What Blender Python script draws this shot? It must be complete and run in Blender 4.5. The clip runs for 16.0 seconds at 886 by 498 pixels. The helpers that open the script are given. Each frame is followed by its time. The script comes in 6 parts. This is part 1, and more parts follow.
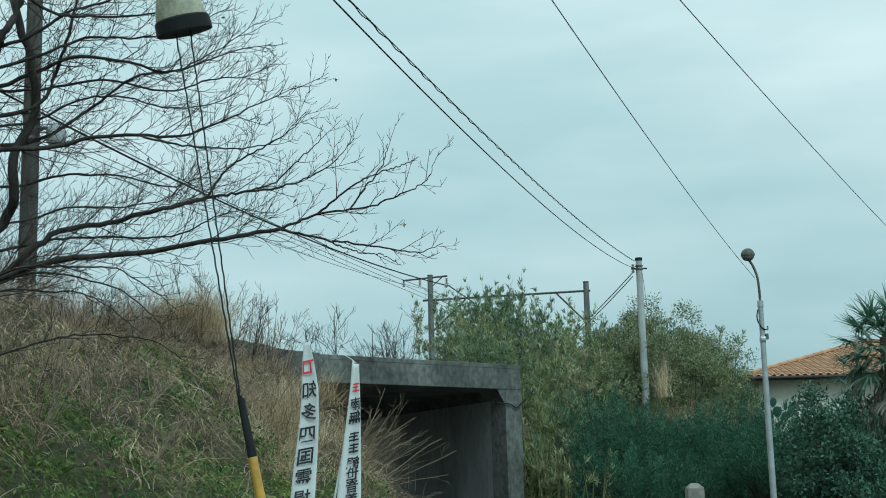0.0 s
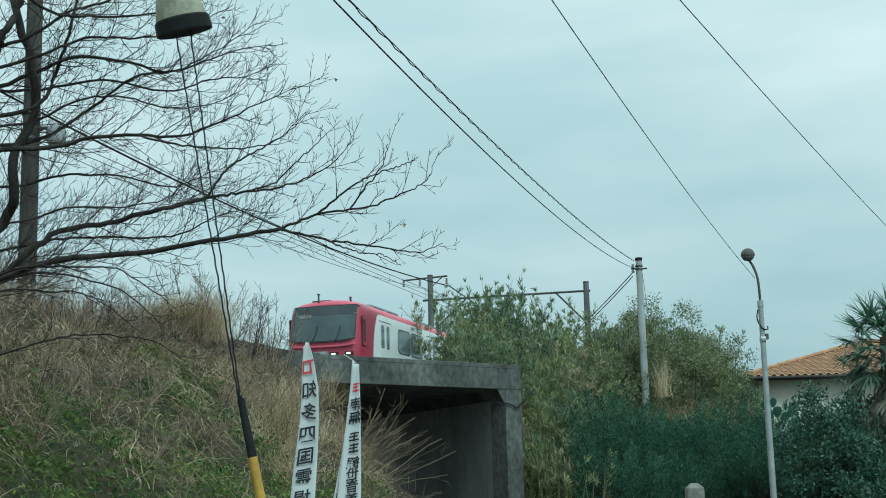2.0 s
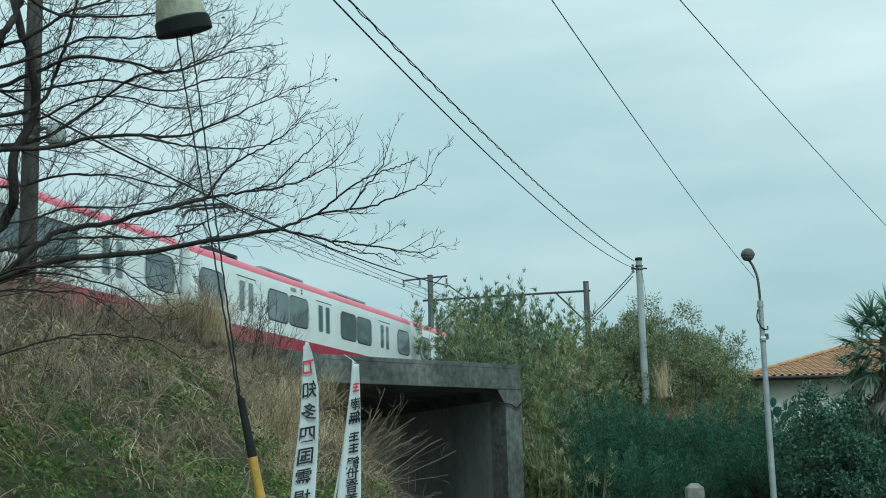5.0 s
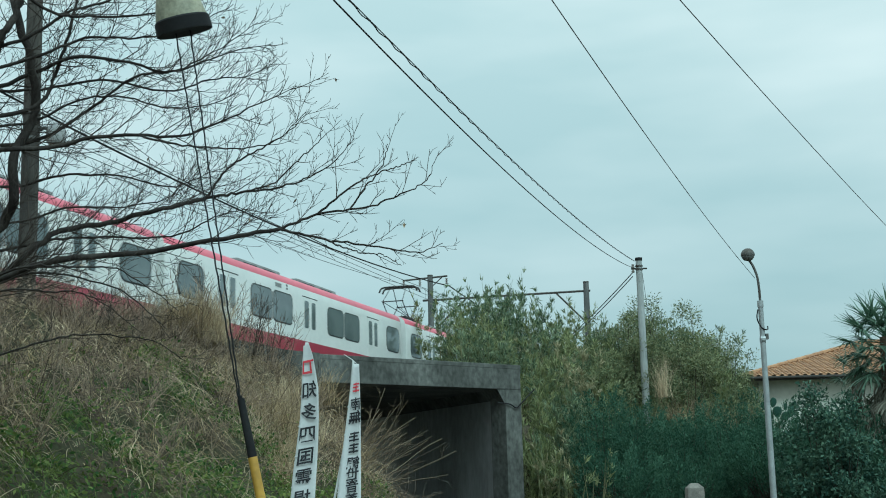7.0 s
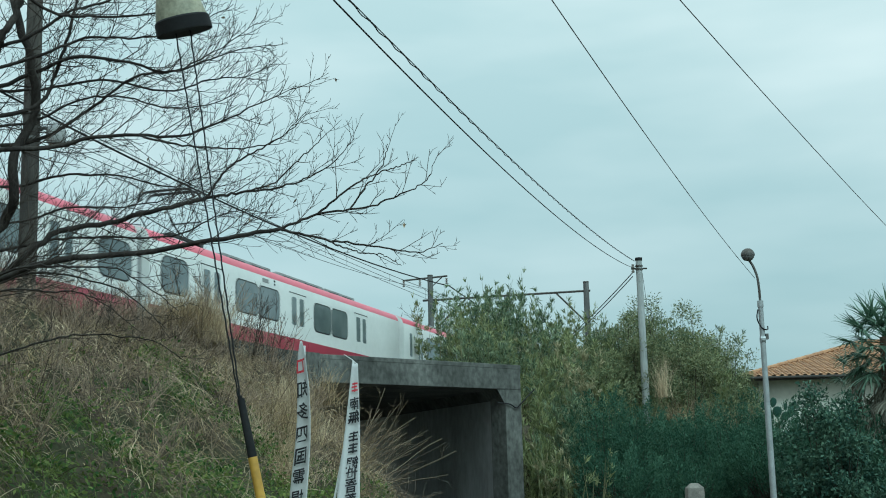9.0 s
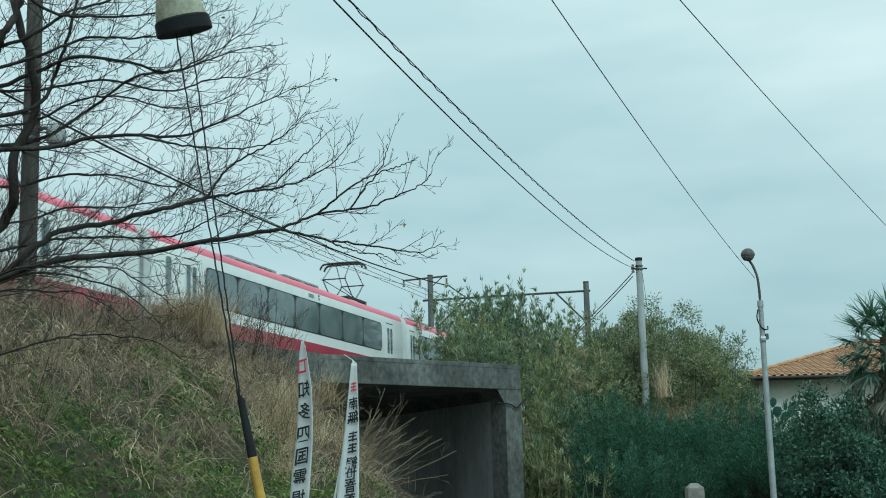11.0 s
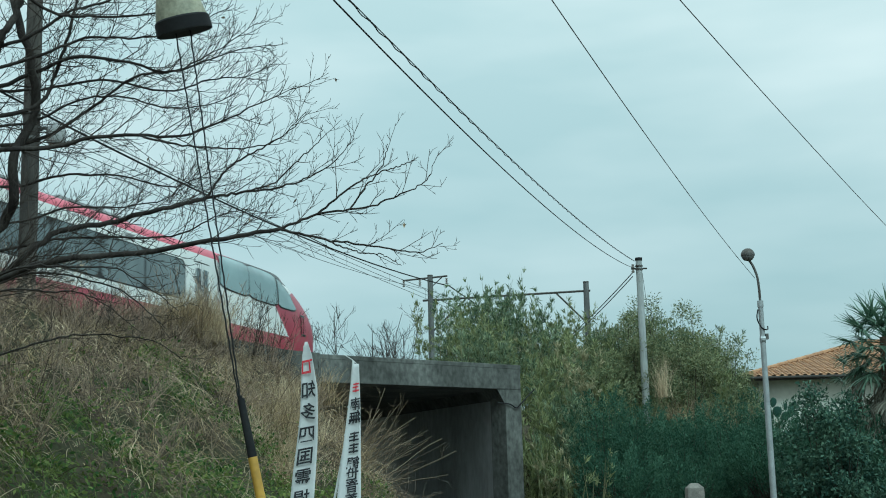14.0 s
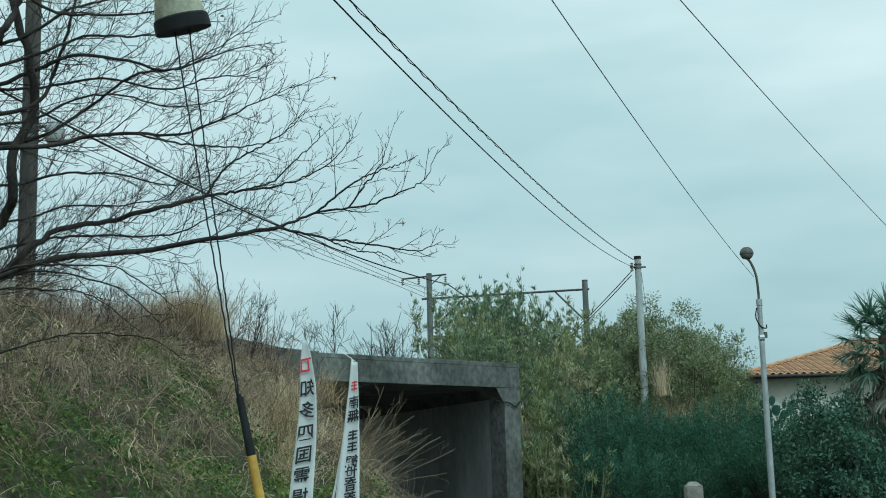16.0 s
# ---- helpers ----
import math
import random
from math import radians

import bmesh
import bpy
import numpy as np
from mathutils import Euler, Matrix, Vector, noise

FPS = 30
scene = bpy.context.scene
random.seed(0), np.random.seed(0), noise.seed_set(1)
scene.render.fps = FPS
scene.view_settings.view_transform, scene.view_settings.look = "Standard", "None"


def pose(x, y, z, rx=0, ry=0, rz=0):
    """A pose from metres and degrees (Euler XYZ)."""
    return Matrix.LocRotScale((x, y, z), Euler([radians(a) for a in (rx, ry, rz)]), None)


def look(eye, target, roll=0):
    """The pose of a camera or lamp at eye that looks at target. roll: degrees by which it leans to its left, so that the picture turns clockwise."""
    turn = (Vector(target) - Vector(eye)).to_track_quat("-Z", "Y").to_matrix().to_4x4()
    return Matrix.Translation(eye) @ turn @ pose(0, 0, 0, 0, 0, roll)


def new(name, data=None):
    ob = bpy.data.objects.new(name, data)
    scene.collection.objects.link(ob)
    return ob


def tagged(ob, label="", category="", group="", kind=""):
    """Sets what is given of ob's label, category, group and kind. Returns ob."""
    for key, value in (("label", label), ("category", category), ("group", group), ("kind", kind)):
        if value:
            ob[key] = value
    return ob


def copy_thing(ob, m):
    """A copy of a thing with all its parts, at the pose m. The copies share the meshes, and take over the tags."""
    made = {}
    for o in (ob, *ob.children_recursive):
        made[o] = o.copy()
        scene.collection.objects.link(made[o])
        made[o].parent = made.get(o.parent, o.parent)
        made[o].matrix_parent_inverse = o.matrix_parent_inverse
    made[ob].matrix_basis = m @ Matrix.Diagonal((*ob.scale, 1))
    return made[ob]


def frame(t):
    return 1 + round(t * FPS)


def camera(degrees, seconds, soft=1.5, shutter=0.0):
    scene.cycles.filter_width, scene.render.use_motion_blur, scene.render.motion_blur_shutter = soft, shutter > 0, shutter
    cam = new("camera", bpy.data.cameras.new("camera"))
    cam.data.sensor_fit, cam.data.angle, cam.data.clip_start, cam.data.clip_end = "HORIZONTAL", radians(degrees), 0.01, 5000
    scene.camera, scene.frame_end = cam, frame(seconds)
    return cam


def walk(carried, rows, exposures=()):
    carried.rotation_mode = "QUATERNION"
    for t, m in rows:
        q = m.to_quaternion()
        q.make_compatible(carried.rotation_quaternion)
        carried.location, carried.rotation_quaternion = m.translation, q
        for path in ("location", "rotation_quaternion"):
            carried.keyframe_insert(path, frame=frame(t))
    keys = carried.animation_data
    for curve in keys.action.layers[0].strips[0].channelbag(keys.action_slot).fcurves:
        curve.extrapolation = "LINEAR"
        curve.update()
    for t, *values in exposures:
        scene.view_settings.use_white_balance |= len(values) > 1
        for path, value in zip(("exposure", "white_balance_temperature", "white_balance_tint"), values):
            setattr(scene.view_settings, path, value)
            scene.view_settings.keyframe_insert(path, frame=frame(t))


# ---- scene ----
# ------------------------------------------------------------------ camera
EYE = Vector((0.0, 0.0, 1.5))


def aim(pitch, yaw):
    p, y = radians(pitch), radians(yaw)
    return EYE + Vector((math.sin(y) * math.cos(p), math.cos(y) * math.cos(p), math.sin(p))) * 50


cam = camera(37.594, 16.0, soft=1.0, shutter=0.35)
STILL = look(EYE, aim(10.053, 0.0), -1.517)
DRIFT = look(EYE, aim(9.985, 0.048), -1.517)
walk(cam, [(0.0, STILL), (15.3, STILL), (15.6, look(EYE, aim(10.03, 0.012), -1.517)), (16.0, DRIFT)],
     exposures=[(0.0, 0.08, 5000, -15), (16.0, 0.08, 5000, -15)])

# ------------------------------------------------------------------ light
SUN_ELEV, SUN_AZ = 48.0, 150.0   # azimuth clockwise from +Y
world = bpy.data.worlds.new("overcast_sky")
scene.world = world
world.use_nodes = True
wn, wl = world.node_tree.nodes, world.node_tree.links
wn.clear()


def wnode(kind, **vals):
    n = wn.new(kind)
    for k, v in vals.items():
        n.inputs[k].default_value = v
    return n


w_out = wn.new("ShaderNodeOutputWorld")
w_bg = wnode("ShaderNodeBackground", Strength=1.03)
w_sky = wn.new("ShaderNodeTexSky")
w_sky.sky_type, w_sky.sun_disc = "NISHITA", False
w_sky.sun_elevation, w_sky.sun_rotation = radians(SUN_ELEV), radians(SUN_AZ)
w_sky.dust_density = 3.0
w_dim = wn.new("ShaderNodeVectorMath")
w_dim.operation = "SCALE"
w_dim.inputs["Scale"].default_value = 0.10
wl.new(w_sky.outputs[0], w_dim.inputs[0])
# a closed cloud deck: soft streaks, brighter towards the zenith
w_co = wn.new("ShaderNodeTexCoord")
w_map = wn.new("ShaderNodeMapping")
w_map.inputs["Scale"].default_value = (1.6, 1.6, 6.0)
wl.new(w_co.outputs["Generated"], w_map.inputs[0])
w_noise = wnode("ShaderNodeTexNoise", Scale=1.7, Detail=4.0, Roughness=0.5)
wl.new(w_map.outputs[0], w_noise.inputs["Vector"])
w_ramp = wn.new("ShaderNodeValToRGB")
w_ramp.color_ramp.elements[0].position, w_ramp.color_ramp.elements[1].position = 0.34, 0.68
w_ramp.color_ramp.elements[0].color = (0.528, 0.555, 0.515, 1)
w_ramp.color_ramp.elements[1].color = (0.745, 0.695, 0.632, 1)
wl.new(w_noise.outputs[0], w_ramp.inputs[0])
w_sep = wn.new("ShaderNodeSeparateXYZ")
wl.new(w_co.outputs["Generated"], w_sep.inputs[0])
w_up = wn.new("ShaderNodeMapRange")
w_up.inputs["From Min"].default_value, w_up.inputs["From Max"].default_value = 0.05, 1.0
w_up.inputs["To Min"].default_value, w_up.inputs["To Max"].default_value = 0.85, 2.25
wl.new(w_sep.outputs["Z"], w_up.inputs[0])
w_mul = wn.new("ShaderNodeVectorMath")
w_mul.operation = "SCALE"
wl.new(w_ramp.outputs[0], w_mul.inputs[0])
wl.new(w_up.outputs[0], w_mul.inputs["Scale"])
w_mix = wn.new("ShaderNodeMix")
w_mix.data_type = "RGBA"
w_mix.inputs[0].default_value = 0.9
wl.new(w_dim.outputs[0], w_mix.inputs[6])
wl.new(w_mul.outputs[0], w_mix.inputs[7])
w_haze = wn.new("ShaderNodeValToRGB")
w_haze.color_ramp.elements[0].position, w_haze.color_ramp.elements[1].position = 0.04, 0.36
w_haze.color_ramp.elements[0].color, w_haze.color_ramp.elements[1].color = (0.90, 0.97, 0.98, 1), (1.0, 0.955, 0.935, 1)
wl.new(w_sep.outputs["Z"], w_haze.inputs[0])
w_tint = wn.new("ShaderNodeVectorMath")
w_tint.operation = "MULTIPLY"
wl.new(w_mix.outputs[2], w_tint.inputs[0])
wl.new(w_haze.outputs[0], w_tint.inputs[1])
wl.new(w_tint.outputs[0], w_bg.inputs[0])
wl.new(w_bg.outputs[0], w_out.inputs[0])

sun_data = bpy.data.lights.new("sun", "SUN")
sun_data.energy, sun_data.angle, sun_data.color = 1.65, radians(25), (0.95, 1.0, 0.96)
sun = new("sun", sun_data)
sa, se = radians(SUN_AZ), radians(SUN_ELEV)
sun.matrix_world = look(Vector((math.sin(sa) * math.cos(se), math.cos(sa) * math.cos(se), math.sin(se))) * 80, (0, 0, 0))


# ------------------------------------------------------------------ materials
def material(name, base, other=None, scale=6.0, rough=0.7, metal=0.0, bump=0.0, fine=0.0, island=0.0, obj=0.0,
             contrast=(0.35, 0.65), stretch=(1, 1, 1), spec=0.5, translucent=0.0):
    """Base colour varied by noise at two scales, by island or by object, with a fine relief."""
    m = bpy.data.materials.new(name)
    m.use_nodes = True
    nt = m.node_tree
    N, L = nt.nodes, nt.links
    b = N["Principled BSDF"]
    b.inputs["Roughness"].default_value, b.inputs["Metallic"].default_value = rough, metal
    b.inputs["Specular IOR Level"].default_value = spec
    other = other or [c * 0.75 for c in base]
    co = N.new("ShaderNodeTexCoord")
    mp = N.new("ShaderNodeMapping")
    mp.inputs["Scale"].default_value = stretch
    L.new(co.outputs["Object"], mp.inputs[0])
    n1 = N.new("ShaderNodeTexNoise")
    n1.inputs["Scale"].default_value, n1.inputs["Detail"].default_value = scale, 5
    L.new(mp.outputs[0], n1.inputs["Vector"])
    ramp = N.new("ShaderNodeValToRGB")
    ramp.color_ramp.elements[0].position, ramp.color_ramp.elements[1].position = contrast
    ramp.color_ramp.elements[0].color, ramp.color_ramp.elements[1].color = (*base, 1), (*other, 1)
    fac = n1.outputs[0]
    if island or obj:
        src = N.new("ShaderNodeNewGeometry").outputs["Random Per Island"] if island else N.new("ShaderNodeObjectInfo").outputs["Random"]
        mx = N.new("ShaderNodeMix")
        mx.inputs[0].default_value = island or obj
        L.new(n1.outputs[0], mx.inputs[2])
        L.new(src, mx.inputs[3])
        fac = mx.outputs[0]
        ramp.color_ramp.elements[0].position, ramp.color_ramp.elements[1].position = (0.15, 0.85) if (island or obj) > 0.5 else (0.28, 0.72)
    L.new(fac, ramp.inputs[0])
    col = ramp.outputs[0]
    n2 = N.new("ShaderNodeTexNoise")
    n2.inputs["Scale"].default_value, n2.inputs["Detail"].default_value = scale * 9, 3
    L.new(mp.outputs[0], n2.inputs["Vector"])
    if fine:
        mr = N.new("ShaderNodeMapRange")
        mr.inputs["From Min"].default_value, mr.inputs["From Max"].default_value = 0.3, 0.7
        mr.inputs["To Min"].default_value, mr.inputs["To Max"].default_value = 1 - fine, 1 + fine
        L.new(n2.outputs[0], mr.inputs[0])
        sc = N.new("ShaderNodeVectorMath")
        sc.operation = "SCALE"
        L.new(col, sc.inputs[0])
        L.new(mr.outputs[0], sc.inputs["Scale"])
        col = sc.outputs[0]
    L.new(col, b.inputs["Base Color"])
    if bump:
        bp = N.new("ShaderNodeBump")
        bp.inputs["Strength"].default_value, bp.inputs["Distance"].default_value = bump, 0.02
        L.new(n2.outputs[0], bp.inputs["Height"])
        L.new(bp.outputs[0], b.inputs["Normal"])
    if translucent:
        tr = N.new("ShaderNodeBsdfTranslucent")
        L.new(col, tr.inputs[0])
        mixs = N.new("ShaderNodeMixShader")
        mixs.inputs[0].default_value = translucent
        L.new(b.outputs[0], mixs.inputs[1])
        L.new(tr.outputs[0], mixs.inputs[2])
        L.new(mixs.outputs[0], N["Material Output"].inputs[0])
    return m


SOIL = material("soil", (0.06, 0.045, 0.03), (0.035, 0.04, 0.018), 1.5, 0.95, bump=0.6, fine=0.4, spec=0.2)
BALLAST = material("ballast", (0.22, 0.19, 0.16), (0.12, 0.10, 0.085), 8, 0.95, bump=1.0, fine=0.5)
ASPHALT = material("asphalt", (0.05, 0.05, 0.05), (0.07, 0.07, 0.068), 3, 0.9, bump=0.4, fine=0.3)
CONCRETE = material("weathered_concrete", (0.135, 0.136, 0.122), (0.056, 0.057, 0.050), 0.9, 0.92, bump=0.6, fine=0.38, contrast=(0.36, 0.68), stretch=(1, 1, 0.75))
# haze over the passage walls, put in as a paler concrete colour
PASSAGE = material("sheltered_concrete", (0.46, 0.46, 0.45), (0.31, 0.31, 0.30), 0.8, 0.9, bump=0.3, fine=0.15, stretch=(1, 1, 0.4))
POLE_CONC = material("pole_concrete", (0.40, 0.41, 0.40), (0.30, 0.31, 0.30), 2.0, 0.8, bump=0.15, fine=0.12, stretch=(1, 1, 0.2))
POLE_OLD = material("old_pole_concrete", (0.068, 0.060, 0.050), (0.036, 0.032, 0.028), 2.2, 0.9, bump=0.4, fine=0.25, stretch=(2, 2, 0.35))
MAST = material("grey_mast_concrete", (0.15, 0.155, 0.15), (0.09, 0.09, 0.088), 2.2, 0.9, bump=0.3, fine=0.2, stretch=(2, 2, 0.35))
STEEL = material("weathered_steel", (0.12, 0.12, 0.115), (0.07, 0.06, 0.05), 5, 0.6, 0.5, fine=0.2)
GALV = material("galvanised_steel", (0.38, 0.40, 0.40), (0.28, 0.29, 0.29), 4, 0.55, 0.35, fine=0.1)
WIRE = material("black_cable", (0.012, 0.012, 0.014), (0.02, 0.02, 0.02), 10, 0.8, spec=0.2)
WIRE_GREY = material("grey_wire", (0.09, 0.095, 0.10), (0.06, 0.06, 0.06), 10, 0.5, 0.6)
CERAMIC = material("insulator_ceramic", (0.30, 0.28, 0.25), (0.18, 0.16, 0.14), 8, 0.3)
TRAIN_WHITE = material("train_white_paint", (0.75, 0.75, 0.715), (0.66, 0.66, 0.63), 0.7, 0.32, fine=0.03, contrast=(0.3, 0.75))
TRAIN_RED = material("train_red_paint", (0.36, 0.040, 0.075), (0.29, 0.030, 0.058), 0.8, 0.34, fine=0.05)
TRAIN_ROSE = material("train_eave_red_paint", (0.58, 0.10, 0.15), (0.50, 0.085, 0.13), 0.8, 0.4, fine=0.05)
TRAIN_ROOF = material("train_roof_grey", (0.16, 0.16, 0.16), (0.10, 0.10, 0.10), 1.2, 0.85, fine=0.2)
TRAIN_DARK = material("train_black_mask", (0.015, 0.016, 0.018), (0.02, 0.02, 0.022), 2, 0.25)
# dark glass with the mirrored sky put into its lighter base
TRAIN_GLASS = material("tinted_train_glass", (0.15, 0.175, 0.178), (0.10, 0.12, 0.125), 0.9, 0.07, spec=0.8, contrast=(0.4, 0.6))
# base kept dark to stand for the ground mirrored in the windscreen
WINDSCREEN = material("windscreen_glass", (0.065, 0.088, 0.090), (0.042, 0.058, 0.060), 0.9, 0.10, spec=0.5)
# shade inside the cab behind the upper glass, as a darker base colour
SHADED_GLASS = material("shaded_windscreen_glass", (0.035, 0.042, 0.045), (0.05, 0.06, 0.062), 1.6, 0.12, spec=0.4)
RUBBER = material("black_rubber", (0.012, 0.012, 0.012), (0.02, 0.02, 0.02), 5, 0.7)
BELLOWS = material("gangway_grey", (0.33, 0.33, 0.32), (0.22, 0.22, 0.22), 3, 0.8, fine=0.15)
MACHINE = material("machine_grey", (0.28, 0.28, 0.27), (0.18, 0.18, 0.175), 2, 0.7, fine=0.15)
UNDER = material("underframe_dark", (0.045, 0.04, 0.038), (0.03, 0.026, 0.024), 3, 0.85, fine=0.3)
BARK = material("dark_bark", (0.024, 0.020, 0.018), (0.05, 0.044, 0.038), 5, 0.95, bump=0.6, fine=0.3, stretch=(1, 1, 0.4), spec=0.2)
TWIG = material("twig_bark", (0.030, 0.025, 0.021), (0.065, 0.052, 0.042), 3, 0.9, island=0.7, spec=0.2)
STEM = material("dry_stem", (0.34, 0.26, 0.165), (0.115, 0.087, 0.062), 4, 0.9, island=0.8, spec=0.2)
DRY = material("dry_grass", (0.56, 0.43, 0.25), (0.085, 0.065, 0.043), 0.5, 0.9, island=0.75, translucent=0.15, spec=0.2)
STRAW = material("pale_straw", (0.74, 0.61, 0.41), (0.36, 0.28, 0.18), 0.5, 0.85, island=0.75, translucent=0.15, spec=0.2)
GREENG = material("green_weeds", (0.036, 0.088, 0.023), (0.20, 0.235, 0.066), 0.6, 0.8, island=0.45, translucent=0.25, spec=0.2)
BRUSH = material("brown_brushwood", (0.42, 0.32, 0.23), (0.060, 0.045, 0.037), 2.0, 0.9, island=0.7, spec=0.2)
# leaf greens of the woods include a lift for the pale veil over them
CONIFER = material("blue_green_conifer", (0.020, 0.056, 0.037), (0.092, 0.165, 0.098), 1.1, 0.85, island=0.25, translucent=0.1, spec=0.15)
BAMBOO_OLIVE = material("olive_bamboo_leaf", (0.078, 0.115, 0.042), (0.37, 0.38, 0.17), 0.45, 0.5, island=0.7, translucent=0.25)
BAMBOO = material("bamboo_leaf", (0.030, 0.072, 0.040), (0.32, 0.37, 0.20), 0.45, 0.5, island=0.7, translucent=0.25)
BAMBOO_PALE = material("withered_bamboo_leaf", (0.42, 0.37, 0.21), (0.22, 0.21, 0.11), 0.5, 0.6, island=0.6, translucent=0.2)
CULM = material("bamboo_culm", (0.22, 0.20, 0.10), (0.13, 0.14, 0.06), 3, 0.5, island=0.6)
LEAF_B = material("dull_evergreen_leaf", (0.030, 0.070, 0.052), (0.105, 0.165, 0.105), 0.8, 0.8, island=0.4, translucent=0.15, spec=0.2)
SCRUB = material("olive_scrub_leaf", (0.075, 0.108, 0.052), (0.27, 0.275, 0.135), 0.5, 0.7, island=0.7, translucent=0.2, spec=0.3)
PALM = material("palm_frond", (0.065, 0.125, 0.078), (0.14, 0.21, 0.14), 1.0, 0.45, island=0.5, translucent=0.15)
PALM_DEAD = material("dead_palm_frond", (0.27, 0.26, 0.20), (0.12, 0.115, 0.09), 1.0, 0.8, island=0.6, spec=0.2)
FIBRE = material("palm_fibre", (0.10, 0.07, 0.045), (0.05, 0.035, 0.025), 7, 0.95, bump=0.9, fine=0.4)
TILE = material("orange_clay_tile", (0.40, 0.22, 0.105), (0.29, 0.155, 0.08), 1.3, 0.7, obj=0.6, fine=0.12)
STUCCO = material("cream_stucco", (0.66, 0.66, 0.58), (0.56, 0.56, 0.49), 0.8, 0.9, bump=0.2, fine=0.06)
DARKWOOD = material("dark_eave", (0.05, 0.04, 0.035), (0.035, 0.03, 0.025), 4, 0.8)
CLOTH = material("white_banner_cloth", (0.80, 0.80, 0.79), (0.70, 0.70, 0.69), 3, 0.9, fine=0.04, translucent=0.3)
INK = material("black_print", (0.02, 0.022, 0.026), (0.035, 0.035, 0.04), 6, 0.8)
INK_RED = material("red_print", (0.62, 0.05, 0.07), (0.52, 0.045, 0.06), 6, 0.8)
PLASTIC_W = material("white_plastic_pole", (0.74, 0.74, 0.72), (0.62, 0.62, 0.6), 4, 0.45)
YELLOW = material("yellow_guard_plastic", (0.47, 0.28, 0.035), (0.36, 0.21, 0.03), 3, 0.5, fine=0.12)
BLACKP = material("black_guard_plastic", (0.010, 0.010, 0.011), (0.016, 0.016, 0.016), 4, 0.75, fine=0.15, spec=0.2)
CREAM = material("stained_cream_plastic", (0.46, 0.43, 0.31), (0.25, 0.245, 0.17), 5, 0.6, fine=0.2, translucent=0.2)
LAMPGLASS = material("lamp_globe", (0.16, 0.16, 0.155), (0.10, 0.10, 0.10), 5, 0.35)
STONE = material("granite_post", (0.24, 0.22, 0.19), (0.15, 0.14, 0.12), 9, 0.9, bump=0.4, fine=0.2)


# ------------------------------------------------------------------ builders
def thing(name, label, category, at=(0, 0, 0), group="", kind=""):
    ob = new(name)
    ob.location = at
    ob.empty_display_size = 0.3
    return tagged(ob, label, category, group, kind)


class Soup:
    """Collects vertices and faces, each face with a material slot."""

    def __init__(self):
        self.v, self.f, self.m = [], [], []

    def add(self, v, f, slot=0):
        o = len(self.v)
        self.v += [tuple(p) for p in v]
        self.f += [tuple(i + o for i in q) for q in f]
        self.m += [slot] * len(f)
        return self

    def box(self, lo, hi, slot=0, m=None):
        (a, b, c), (d, e, g) = lo, hi
        v = [(a, b, c), (d, b, c), (d, e, c), (a, e, c), (a, b, g), (d, b, g), (d, e, g), (a, e, g)]
        if m:
            v = [m @ Vector(p) for p in v]
        return self.add(v, [(3, 2, 1, 0), (4, 5, 6, 7), (0, 1, 5, 4), (1, 2, 6, 5), (2, 3, 7, 6), (3, 0, 4, 7)], slot)

    def tube(self, pts, radii, sides=8, slot=0, cap=True):
        pts = [Vector(p) for p in pts]
        rings, f = [], []
        ref = Vector((0.31, 0.17, 0.93)).normalized()
        for i, p in enumerate(pts):
            d = (pts[min(i + 1, len(pts) - 1)] - pts[max(i - 1, 0)]).normalized()
            a = d.cross(ref)
            if a.length < 0.05:
                a = d.cross(Vector((1, 0, 0)))
            a.normalize()
            b = d.cross(a)
            r = radii[i] if isinstance(radii, (list, tuple)) else radii
            rings += [p + a * (r * math.cos(2 * math.pi * k / sides)) + b * (r * math.sin(2 * math.pi * k / sides)) for k in range(sides)]
        for i in range(len(pts) - 1):
            for k in range(sides):
                j = (k + 1) % sides
                f.append((i * sides + k, i * sides + j, (i + 1) * sides + j, (i + 1) * sides + k))
        if cap:
            f.append(tuple(range(sides - 1, -1, -1)))
            f.append(tuple(range((len(pts) - 1) * sides, len(pts) * sides)))
        return self.add(rings, f, slot)

    def lathe(self, profile, sides=24, centre=(0, 0, 0), slot=0):
        c = Vector(centre)
        v = [c + Vector((r * math.cos(2 * math.pi * k / sides), r * math.sin(2 * math.pi * k / sides), z)) for r, z in profile for k in range(sides)]
        f = []
        for i in range(len(profile) - 1):
            for k in range(sides):
                j = (k + 1) % sides
                f.append((i * sides + k, i * sides + j, (i + 1) * sides + j, (i + 1) * sides + k))
        return self.add(v, f, slot)

    def prism(self, ring, push, slot=0):
        """A closed ring of points pushed along a vector into a solid."""
        n = len(ring)
        v = [Vector(p) for p in ring]
        v += [p + Vector(push) for p in v]
        f = [tuple(range(n - 1, -1, -1)), tuple(range(n, 2 * n))] + [(i, (i + 1) % n, n + (i + 1) % n, n + i) for i in range(n)]
        return self.add(v, f, slot)


